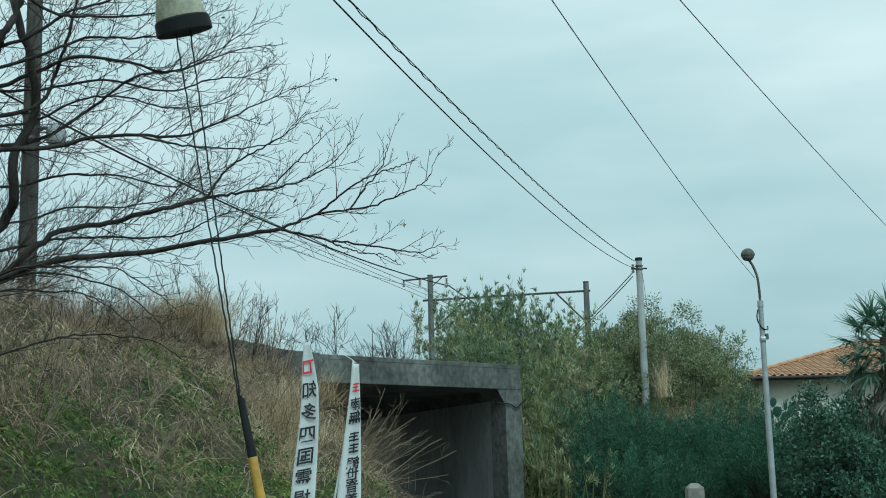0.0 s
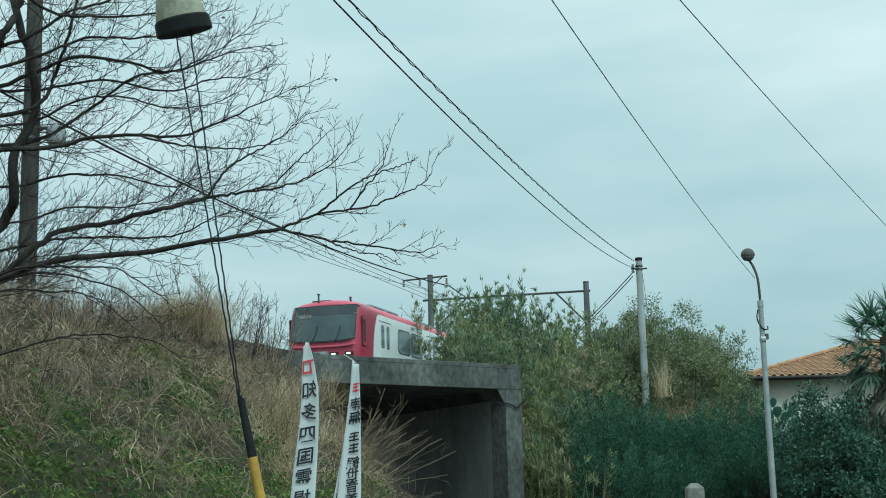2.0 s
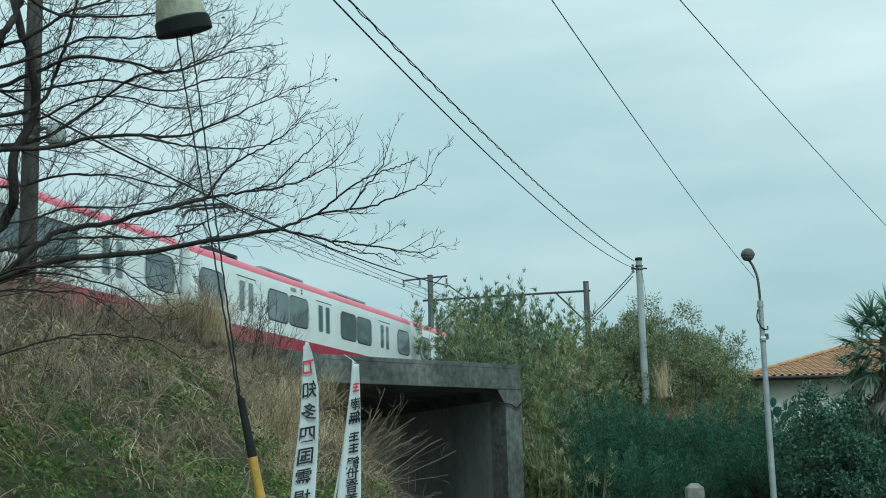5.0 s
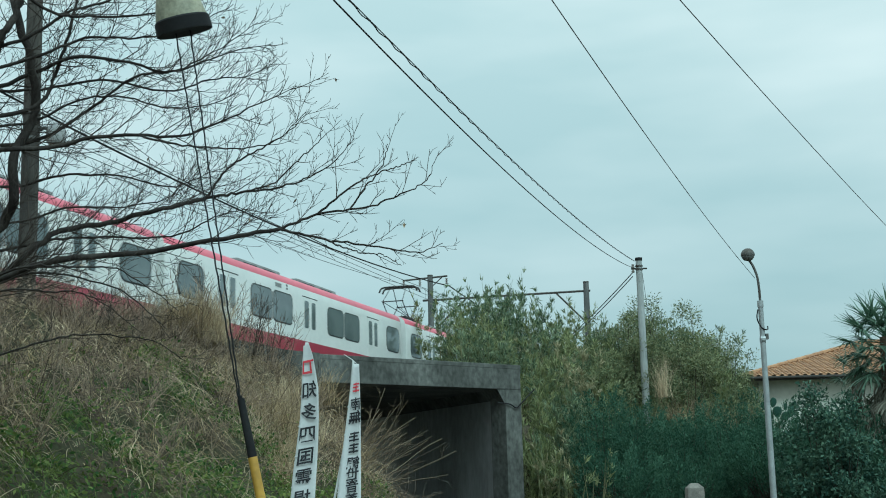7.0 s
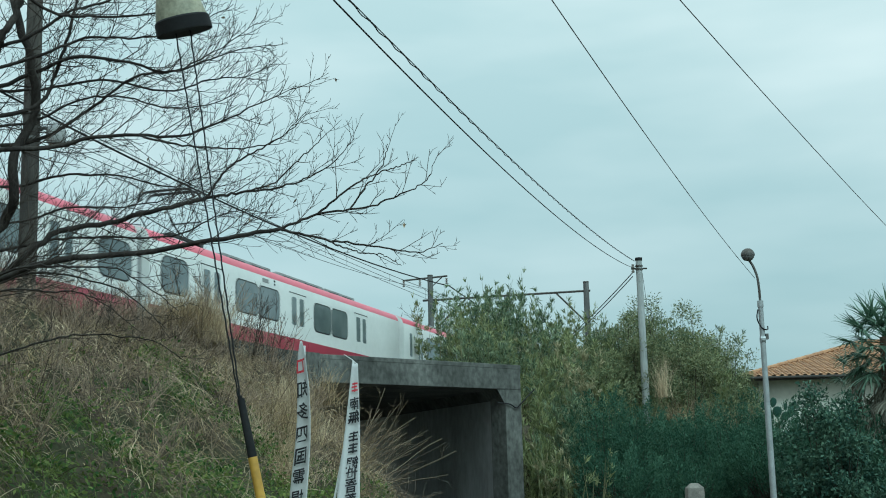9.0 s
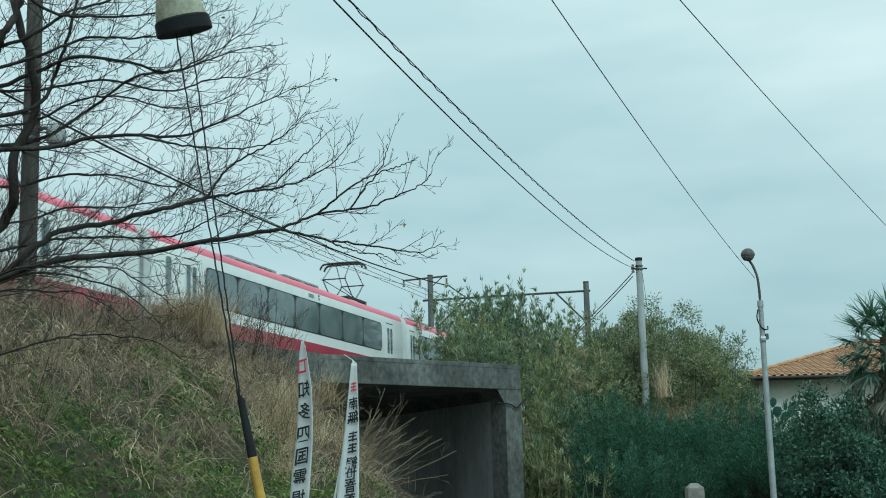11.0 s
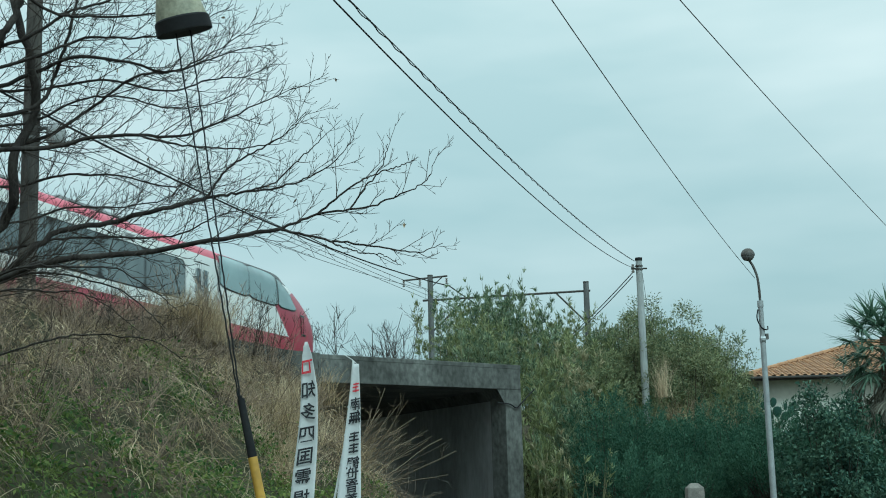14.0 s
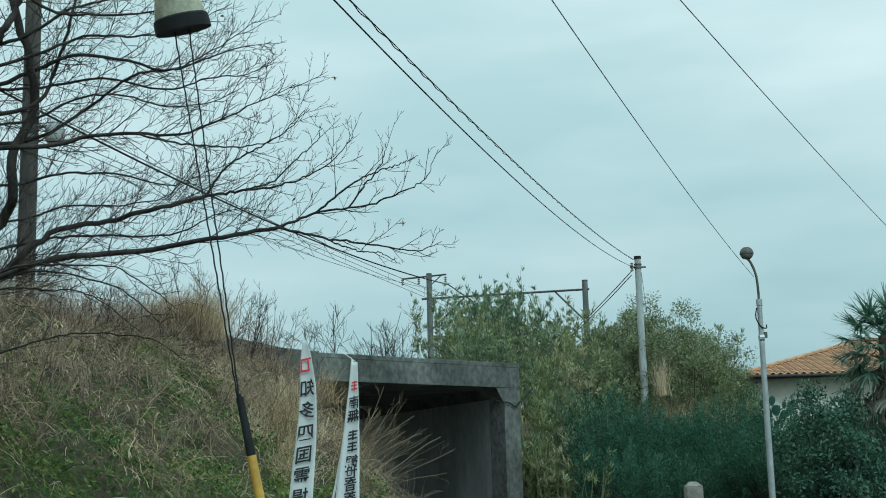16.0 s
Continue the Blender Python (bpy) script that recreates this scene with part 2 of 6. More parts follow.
def part(name, soup, mats, parent=None, label="", smooth=False, bevel=0.0, kind=""):
    me = bpy.data.meshes.new(name)
    me.from_pydata(soup.v, [], soup.f)
    for m in (mats if isinstance(mats, (list, tuple)) else [mats]):
        me.materials.append(m)
    me.polygons.foreach_set("material_index", soup.m)
    bm = bmesh.new()
    bm.from_mesh(me)
    bmesh.ops.recalc_face_normals(bm, faces=bm.faces)
    if bevel:
        bmesh.ops.bevel(bm, geom=[e for e in bm.edges if len(e.link_faces) == 2 and e.calc_face_angle(0) > 0.6], offset=bevel, segments=2, affect="EDGES", profile=0.6)
    bm.to_mesh(me)
    bm.free()
    if smooth:
        me.polygons.foreach_set("use_smooth", [True] * len(me.polygons))
        me.set_sharp_from_angle(angle=radians(38))
    ob = new(name, me)
    if parent:
        ob.parent = parent
    return tagged(ob, label, "", "", kind)


def array_mesh(name, verts, quads, mat, parent=None, label="", kind="", smooth=False):
    """A mesh from numpy arrays of vertices and of faces with equal corner counts."""
    verts, quads = np.asarray(verts, dtype=np.float32), np.asarray(quads, dtype=np.int32)
    me = bpy.data.meshes.new(name)
    n, k = quads.shape
    me.vertices.add(len(verts))
    me.vertices.foreach_set("co", verts.ravel())
    me.loops.add(n * k)
    me.loops.foreach_set("vertex_index", quads.ravel())
    me.polygons.add(n)
    me.polygons.foreach_set("loop_start", np.arange(0, n * k, k, dtype=np.int32))
    me.update(calc_edges=True)
    me.validate()
    if smooth:
        me.polygons.foreach_set("use_smooth", [True] * len(me.polygons))
    me.materials.append(mat)
    ob = new(name, me)
    if parent:
        ob.parent = parent
    return tagged(ob, label, "", "", kind)


def unit(a):
    return a / np.maximum(np.linalg.norm(a, axis=-1, keepdims=True), 1e-9)


def leaf_arrays(base, way, length, width, droop, rng):
    """Folded lance leaves: five corners each, as two quads sharing the midrib."""
    n = len(base)
    way = unit(way)
    side = unit(np.cross(way, unit(rng.normal(size=(n, 3)))))
    up = np.cross(side, way)
    L, W = length[:, None], width[:, None]
    mid = base + way * L * 0.45
    tip = base + way * L - np.array([0, 0, 1.0]) * (L * droop[:, None])
    v = np.stack([base, mid + side * W / 2 + up * W * 0.18, tip, mid - side * W / 2 + up * W * 0.18], 1).reshape(-1, 3)
    q = np.arange(n)[:, None] * 4 + np.array([0, 1, 2, 3])[None]
    return v, q


def blade_arrays(root, lean, length, width, curl, rng, steps=3):
    """Grass blades: narrow strips that bend over."""
    n = len(root)
    yaw = rng.uniform(0, 2 * np.pi, n)
    side = np.stack([np.cos(yaw), np.sin(yaw), np.zeros(n)], -1)
    d = unit(lean)
    p, pts = root.copy(), []
    for i in range(steps + 1):
        w = width * (1 - 0.85 * i / steps)
        pts += [p - side * w[:, None] / 2, p + side * w[:, None] / 2]
        d = unit(d + curl[:, None] * np.array([0, 0, -1.0]) / steps + rng.normal(size=(n, 3)) * 0.12)
        p = p + d * (length / steps)[:, None]
    v = np.stack(pts, 1)
    k = 2 * (steps + 1)
    q = np.concatenate([np.arange(n)[:, None] * k + np.array([2 * i, 2 * i + 1, 2 * i + 3, 2 * i + 2])[None] for i in range(steps)])
    return v.reshape(-1, 3), q


def tube_arrays(lines, sides=4):
    """Tapered tubes from (points, first radius, last radius)."""
    V, Q, o = [], [], 0
    ang = 2 * np.pi * np.arange(sides) / sides
    for pts, r0, r1 in lines:
        pts = np.asarray(pts)
        n = len(pts)
        d = unit(np.gradient(pts, axis=0))
        a = unit(np.cross(d, np.array([0.31, 0.17, 0.93])))
        b = np.cross(d, a)
        r = np.linspace(r0, r1, n)[:, None, None]
        V.append((pts[:, None] + r * (a[:, None] * np.cos(ang)[None, :, None] + b[:, None] * np.sin(ang)[None, :, None])).reshape(-1, 3))
        i, k = np.meshgrid(np.arange(n - 1), np.arange(sides), indexing="ij")
        j = (k + 1) % sides
        Q.append(np.stack([i * sides + k, i * sides + j, (i + 1) * sides + j, (i + 1) * sides + k], -1).reshape(-1, 4) + o)
        o += n * sides
    return np.concatenate(V), np.concatenate(Q)


def spline(ctrl, n):
    """A smooth line through control points."""
    c = np.asarray(ctrl, dtype=float)
    c = np.vstack([2 * c[0] - c[1], c, 2 * c[-1] - c[-2]])
    out = []
    seg = len(c) - 3
    for t in np.linspace(0, seg - 1e-6, n):
        i = int(t)
        f = t - i
        p0, p1, p2, p3 = c[i:i + 4]
        out.append(0.5 * (2 * p1 + (p2 - p0) * f + (2 * p0 - 5 * p1 + 4 * p2 - p3) * f * f + (3 * p1 - p0 - 3 * p2 + p3) * f ** 3))
    return np.array(out)


def cable(name, a, b, sag, radius, mat, label, category="cable", n=24, group=""):
    a, b = np.array(a, dtype=float), np.array(b, dtype=float)
    t = np.linspace(0, 1, n)[:, None]
    pts = a + (b - a) * t - np.array([0, 0, 1.0]) * (4 * sag * t * (1 - t))
    v, q = tube_arrays([(pts, radius, radius)], 6)
    ob = array_mesh(name, v, q, mat)
    return tagged(ob, label, category, group)


# ------------------------------------------------------------------ the railway's own axes
AZ = radians(16.4085)
ALONG = Vector((math.sin(AZ), math.cos(AZ), 0))      # away from the camera
OUT = Vector((math.cos(AZ), -math.sin(AZ), 0))       # towards the road side
SIDE0 = Vector((-1.447, 49.433, 4.227))              # a point of the train's near flank, at rail height
RAIL_Z = 4.227
TRACK0 = SIDE0 - OUT * 1.37


def rail_point(s, q, z):
    """s metres along the line, q metres out from the train's flank."""
    p = SIDE0 + ALONG * s + OUT * q
    return Vector((p.x, p.y, z))


# ------------------------------------------------------------------ ground, embankment, underpass
def ground():
    s = Soup()
    n, half = 24, 1500.0
    for i in range(n + 1):
        for j in range(n + 1):
            s.v.append((-half + 2 * half * i / n, -half + 2 * half * j / n, 0.0))
    for i in range(n):
        for j in range(n):
            s.f.append((i * (n + 1) + j, (i + 1) * (n + 1) + j, (i + 1) * (n + 1) + j + 1, i * (n + 1) + j + 1))
            s.m.append(0)
    tagged(part("ground", s, SOIL), "bare soil and scrub ground beside the railway", "ground", "", "structure")
    s = Soup()
    pts = [(1.5, -30), (1.5, 8), (2.2, 20), (0.5, 32), (-1.4, 40), (-9.0, 73)]
    w = 2.6
    for i in range(len(pts) - 1):
        a, b = Vector((*pts[i], 0.02)), Vector((*pts[i + 1], 0.02))
        side = Vector(((b - a).y, -(b - a).x, 0)).normalized() * w
        s.add([a - side, a + side, b + side, b - side], [(0, 1, 2, 3)])
    tagged(part("road", s, ASPHALT), "narrow dark asphalt road running into the underpass", "road", "", "structure")


# the underpass: its face runs along FACE, its passage along BORE
CORNER = Vector((2.08, 36.68, 0))
FACE = Vector((-0.732, -0.681, 0)).normalized()        # from the outer corner towards the embankment
BORE = Vector((math.sin(radians(-24)), math.cos(radians(-24)), 0))
DECK_TOP, DECK_LOW = 4.60, 3.93


def near_height(s, q):
    """Height of the embankment on the camera's side of the underpass."""
    dq, ds = max(q - 3.1, 0.0), max(s + 20.2, 0.0) * 2.6
    ds += max(s + 22.5, 0.0) * 1.6 * min(max((q - 4.6) / 1.2, 0.0), 1.0)
    d = math.hypot(dq, ds)
    z = 4.12 - max(d - 0.3, 0.0) * 0.86
    if q > 1.4:
        z += 0.26 * noise.noise(Vector((s * 0.75, q * 0.75, 4.0))) + 0.16 * noise.noise(Vector((s * 1.9, q * 1.9, 9.0)))
    if q < -7.5:
        z = 4.12 - (-7.5 - q) * 0.62
    return max(z, -0.25)


def embankments():
    s = Soup()
    ns, nq = 260, 70
    for i in range(ns + 1):
        for j in range(nq + 1):
            a, q = -130 + 123 * i / ns, -14 + 23 * j / nq
            z = near_height(a, q)
            s.v.append(tuple(rail_point(a, q, z)))
    for i in range(ns):
        for j in range(nq):
            a, q = -130 + 123 * (i + 0.5) / ns, -14 + 23 * (j + 0.5) / nq
            if a > -16.5 and q < 2.4:
                continue
            k = i * (nq + 1) + j
            s.f.append((k, k + 1, k + nq + 2, k + nq + 1))
            s.m.append(0)
    tagged(part("embankment", s, SOIL, smooth=True), "overgrown earth railway embankment beside the underpass", "embankment", "", "structure")
    # behind the underpass
    s = Soup()
    ns, nq = 90, 40
    wall = CORNER + FACE * 0.2
    across = Vector((BORE.y, -BORE.x, 0))
    for i in range(ns + 1):
        for j in range(nq + 1):
            a, q = -14 + 190 * (i / ns) ** 1.5, -14 + 32 * j / nq
            p = rail_point(a, q, 0)
            z = 4.12 - max(q - 4.0, 0) * 0.5 if q > -7.5 else 4.12 - (-7.5 - q) * 0.62
            back = (p - CORNER).dot(Vector((FACE.y, -FACE.x, 0)))
            z = min(z, 0.2 + 1.6 * max(back, 0))
            if (p - wall).dot(across) < 0.5:
                z = -0.4
            s.v.append((p.x, p.y, max(z, -0.4)))
    for i in range(ns):
        for j in range(nq):
            k = i * (nq + 1) + j
            s.f.append((k, k + 1, k + nq + 2, k + nq + 1))
            s.m.append(0)
    tagged(part("embankment_far", s, SOIL, smooth=True), "bamboo-covered railway embankment behind the underpass", "embankment", "", "structure")


def underpass():
    t = thing("underpass", "weathered grey concrete railway underpass with dark box passage", "underpass", (0, 0, 0), "", "structure")
    inward = Vector((FACE.y, -FACE.x, 0))
    if inward.y < 0:
        inward = -inward

    def block(a, b, z0, z1, d0, d1, m=None):
        ring = [CORNER + FACE * a + inward * d0, CORNER + FACE * b + inward * d0, CORNER + FACE * b + inward * d1, CORNER + FACE * a + inward * d1]
        return [(p.x, p.y, z0) for p in ring], (0, 0, z1 - z0)

    s = Soup()
    s.prism(*block(0, 7.4, DECK_LOW, DECK_TOP, 0, 0.55))
    part("deck_beam", s, CONCRETE, t, "stained concrete edge beam", bevel=0.02)
    # low coping that stands a little proud
    s = Soup()
    s.prism(*block(-0.01, 7.41, DECK_TOP - 0.10, DECK_TOP + 0.02, -0.008, 0.558))
    part("coping", s, CONCRETE, t, bevel=0.015)
    # wing parapet that bends back beside the track
    s = Soup()
    a = CORNER + FACE * 7.4
    pts = [a, Vector((-4.1, 30.5, 0)), Vector((-4.75, 28.3, 0)), Vector((-5.6, 25.4, 0))]
    for i in range(3):
        p, q = pts[i], pts[i + 1]
        nrm = Vector(((q - p).y, -(q - p).x, 0)).normalized() * 0.35
        s.prism([(p.x, p.y, 3.2), (q.x, q.y, 3.2), ((q + nrm * -1).x, (q + nrm * -1).y, 3.2), ((p + nrm * -1).x, (p + nrm * -1).y, 3.2)], (0, 0, DECK_TOP - 3.2))
    part("wing_parapet", s, CONCRETE, t, "lichen-stained concrete wing parapet")
    # right-hand abutment with a haunch under the beam
    s = Soup()
    s.prism(*block(0, 0.62, -0.3, DECK_LOW + 0.01, 0.01, 0.6))
    h = [CORNER + FACE * 0.62 + Vector((0, 0, DECK_LOW)), CORNER + FACE * 0.92 + Vector((0, 0, DECK_LOW)), CORNER + FACE * 0.62 + Vector((0, 0, DECK_LOW - 0.42))]
    s.prism([p + inward * 0.02 for p in h], BORE * 13)
    part("abutment", s, CONCRETE, t, "grey concrete abutment with chamfered haunch")
    # passage walls, roof and floor
    r0 = CORNER + FACE * 0.62 + inward * 0.3
    l0 = CORNER + FACE * 7.2 + inward * 0.3
    for nm, p, w in (("passage_wall", r0, Vector((BORE.y, -BORE.x, 0)) * 0.4), ("passage_wall", l0, Vector((BORE.y, -BORE.x, 0)) * -0.4)):
        s = Soup()
        e = p + BORE * 13
        s.prism([(p.x, p.y, -0.2), (e.x, e.y, -0.2), (e.x + w.x, e.y + w.y, -0.2), (p.x + w.x, p.y + w.y, -0.2)], (0, 0, DECK_LOW + 0.19))
        part(nm, s, PASSAGE, t)
    s = Soup()
    ring = [CORNER + FACE * 0 + inward * 0.56, CORNER + FACE * 7.4 + inward * 0.56, l0 + BORE * 13, r0 + BORE * 13 + Vector((0.4, 0, 0))]
    s.prism([(p.x, p.y, DECK_LOW) for p in ring], (0, 0, 0.14))
    # darker beam concrete puts the ceiling's shade into its colour
    part("roof_slab", s, CONCRETE, t, "concrete soffit, darkened for the shade under the deck")
    # thin conduit that hangs across the abutment
    s = Soup()
    p0 = CORNER - inward * 0.04
    line = spline([p0 + FACE * 1.0 + Vector((0, 0, 3.55)), p0 + FACE * 0.5 + Vector((0, 0, 3.52)), p0 + FACE * 0.25 + Vector((0, 0, 3.42)),
                   p0 + FACE * 0.05 + Vector((0, 0, 3.55)), p0 - FACE * 0.5 + Vector((0, 0, 3.95))], 16)
    s.tube(line, 0.018, 6)
    part("conduit", s, WIRE, t, "thin black cable looped over the abutment")


def track():
    s = Soup()
    ring = []
    for q in (-6.6, -6.0, 0.55, 1.15):
        ring.append(q)
    z = (4.03, 4.09, 4.09, 4.03)
    steps = 60
    for i in range(steps + 1):
        a = -130 + 290 * i / steps
        s.v += [tuple(rail_point(a, q, zz)) for q, zz in zip(ring, z)]
    for i in range(steps):
        for j in range(3):
            k = i * 4 + j
            s.f.append((k, k + 1, k + 5, k + 4))
            s.m.append(0)
    b = tagged(part("ballast_bed", s, BALLAST), "grey-brown crushed stone track bed", "track bed", "", "structure")
    t = thing("railway_track", "steel rails on concrete sleepers in ballast", "railway track", (0, 0, 0), "", "structure")
    for centre in (-1.37, -5.0):
        for side in (-0.5335, 0.5335):
            s = Soup()
            for w, z0, z1 in ((0.06, 4.115, 4.13), (0.009, 4.13, 4.19), (0.033, 4.19, RAIL_Z)):
                s.prism([tuple(rail_point(-130, centre + side - w, z0)), tuple(rail_point(-130, centre + side + w, z0)),
                         tuple(rail_point(-130, centre + side + w, z1)), tuple(rail_point(-130, centre + side - w, z1))], ALONG * 290)
            part("rail", s, STEEL, t)
    me = None
    for centre in (-1.37, -5.0):
        for i in range(120):
            if me is None:
                s = Soup()
                s.box((-1.0, -0.12, -0.13), (1.0, 0.12, 0))
                ob = part("sleeper", s, CONCRETE, t, bevel=0.015)
                me = ob.data
            else:
                ob = new("sleeper", me)
                ob.parent = t
            ob.matrix_basis = Matrix.Translation(rail_point(-60 + i * 0.9, centre, 4.117)) @ Matrix.Rotation(-AZ, 4, "Z")


# ------------------------------------------------------------------ the train
# in the train's space: x runs from head to tail, y points to the flank away from the camera, z is height over the rail
HALF = 1.37


def flank_profile(roof=3.62):
    """Half cross-section from the sill to the crown: (distance from the middle, height)."""
    return [(1.27, 0.92), (1.34, 1.02), (HALF, 1.20), (HALF, 1.57), (HALF, 2.2), (HALF, 2.90), (1.355, 3.12), (1.348, 3.165), (1.33, 3.245), (1.28, 3.33), (1.20, 3.405), (1.0, 3.49), (0.6, 3.575), (0.0, roof)]


def body_shell(x0, x1, red_to=None, red_from=None):
    """White flank, red sill band, rose eave band, grey roof."""
    s = Soup()
    prof = flank_profile()
    full = [(-y, z) for y, z in prof] + [(y, z) for y, z in reversed(prof[:-1])]
    n = len(full)
    xs = [x0, x0 + 0.05] + [x0 + (x1 - x0) * k / 8 for k in range(1, 8)] + [x1 - 0.05, x1]
    for x in xs:
        k = 0.985 if x in (x0, x1) else 1.0
        s.v += [(x, y * k, z) for y, z in full]
    for i in range(len(xs) - 1):
        for j in range(n - 1):
            zm = (full[j][1] + full[j + 1][1]) / 2
            slot = 1 if zm < 1.57 else 0 if zm < 3.165 else 2 if zm < 3.45 else 3
            s.f.append((i * n + j, i * n + j + 1, (i + 1) * n + j + 1, (i + 1) * n + j))
            s.m.append(slot)
    s.f += [tuple(range(n)), tuple(range(len(xs) * n - 1, (len(xs) - 1) * n - 1, -1))]
    s.m += [0, 0]
    s.f.append(tuple([k * n for k in range(len(xs))] + [k * n + n - 1 for k in range(len(xs) - 1, -1, -1)]))
    s.m.append(4)
    return s


BODY_MATS = [TRAIN_WHITE, TRAIN_RED, TRAIN_ROSE, TRAIN_ROOF, UNDER]


def rounded(x0, x1, z0, z1, r, left=True, right=True, n=5):
    """Outline of a window with rounded corners (only at the ends asked for)."""
    pts = []
    for cx, cz, a0, on in ((x1 - r, z1 - r, 0, right), (x0 + r, z1 - r, 90, left), (x0 + r, z0 + r, 180, left), (x1 - r, z0 + r, 270, right)):
        if on:
            for k in range(n + 1):
                a = radians(a0 + 90 * k / n)
                pts.append((cx + r * math.cos(a), cz + r * math.sin(a)))
        else:
            pts.append((cx + (r if a0 in (0, 270) else -r), cz + (r if a0 in (0, 90) else -r)))
    return pts


def flank_y(z):
    prof = flank_profile()
    for (ya, za), (yb, zb) in zip(prof, prof[1:]):
        if za <= z <= zb:
            return ya + (yb - ya) * (z - za) / (zb - za)
    return HALF


def pane(car, name, outline, mat, proud, side=-1, label=""):
    """A thin plate that follows the flank; side -1 faces the camera."""
    s = Soup()
    n = len(outline)
    outer = [(x, side * (flank_y(z) + proud), z) for x, z in outline]
    inner = [(x, side * (flank_y(z) - 0.03), z) for x, z in outline]
    s.add(outer + inner, [tuple(range(n)), tuple(range(2 * n - 1, n - 1, -1))] + [(i, (i + 1) % n, n + (i + 1) % n, n + i) for i in range(n)])
    return part(name, s, mat, car, label)


def grow(outline, by):
    cx = sum(p[0] for p in outline) / len(outline)
    cz = sum(p[1] for p in outline) / len(outline)
    return [(x + (by if x > cx else -by), z + (by if z > cz else -by)) for x, z in outline]


def window(car, x0, x1, z0=1.97, z1=2.83, r=0.22, left=True, right=True):
    for side in (-1, 1):
        o = rounded(x0, x1, z0, z1, r, left, right)
        pane(car, "window_seal", grow(o, 0.035), RUBBER, 0.006, side)
        pane(car, "window", o, TRAIN_GLASS, 0.012, side)


def pair(car, x0, x1):
    m = (x0 + x1) / 2
    for side in (-1, 1):
        pane(car, "window_pillar", [(m - 0.10, 2.02), (m + 0.10, 2.02), (m + 0.10, 2.79), (m - 0.10, 2.79)], MACHINE, 0.007, side)
    window(car, x0, m - 0.045, left=True, right=True)
    window(car, m + 0.045, x1, left=True, right=True)


def window_band(car, edges):
    """A long run of panes parted by slim dark bars."""
    for side in (-1, 1):
        pane(car, "window_surround", rounded(edges[0] - 0.02, edges[-1] + 0.02, 1.87, 2.89, 0.22), RUBBER, 0.006, side)
        for i, (a, b) in enumerate(zip(edges, edges[1:])):
            pane(car, "window", rounded(a + 0.04, b - 0.04, 1.90, 2.86, 0.24), TRAIN_GLASS, 0.013, side)


def door(car, x0, x1):
    """A double-leaf sliding door in its frame."""
    m = (x0 + x1) / 2
    for side in (-1, 1):
        pane(car, "door_seal", [(x0, 1.12), (x1, 1.12), (x1, 2.96), (x0, 2.96)], RUBBER, 0.003, side)
        # tail-side leaf stops short, so a wider dark strip paints the recess shadow
        for a, b in ((x0 + 0.05, m - 0.015), (m + 0.015, x1 - 0.10)):
            pane(car, "door_leaf", [(a, 1.57), (b, 1.57), (b, 2.925), (a, 2.925)], TRAIN_WHITE, 0.010, side)
            pane(car, "door_kick_panel", [(a, 1.14), (b, 1.14), (b, 1.57), (a, 1.57)], TRAIN_RED, 0.010, side)
            w = b - a
            pane(car, "door_window", rounded(a + w * 0.20, b - w * 0.20, 1.98, 2.82, 0.06), TRAIN_GLASS, 0.016, side)


def narrow_door(car, x0, x1):
    for side in (-1, 1):
        pane(car, "door_seal", [(x0, 1.12), (x1, 1.12), (x1, 2.96), (x0, 2.96)], RUBBER, 0.003, side)
        m = (x0 + x1) / 2
        pane(car, "door_leaf", [(x0 + 0.03, 1.57), (x1 - 0.03, 1.57), (x1 - 0.03, 2.925), (x0 + 0.03, 2.925)], TRAIN_WHITE, 0.010, side)
        pane(car, "door_kick_panel", [(x0 + 0.03, 1.14), (x1 - 0.03, 1.14), (x1 - 0.03, 1.57), (x0 + 0.03, 1.57)], TRAIN_RED, 0.010, side)
        pane(car, "door_window", rounded(x0 + 0.10, m - 0.05, 1.85, 2.78, 0.05), TRAIN_GLASS, 0.016, side)
        pane(car, "door_window", rounded(m + 0.05, x1 - 0.10, 1.85, 2.78, 0.05), TRAIN_GLASS, 0.016, side)


def small_marks(car, x):
    """Destination box and side lamps under the eave."""
    for side in (-1, 1):
        pane(car, "destination_box", [(x, 2.98), (x + 0.42, 2.98), (x + 0.42, 3.10), (x, 3.10)], MACHINE, 0.008, side)
        for dz in (0.0, 0.10):
            pane(car, "side_lamp", rounded(x + 0.80, x + 0.88, 2.97 + dz, 3.04 + dz, 0.03), TRAIN_DARK, 0.014, side)


def roof_unit(car, x0, x1, w=0.78, z0=3.42, z1=3.68, mat=None):
    s = Soup()
    s.box((x0, -w, z0), (x1, w, z1))
    ob = part("air_conditioner", s, mat or MACHINE, car, bevel=0.06)
    s = Soup()
    for k in range(2):
        a = x0 + (x1 - x0) * (0.12 + 0.45 * k)
        s.box((a, -w - 0.012, z0 + 0.10), (a + (x1 - x0) * 0.30, w + 0.012, z1 - 0.08))
    part("grille", s, TRAIN_DARK, car)


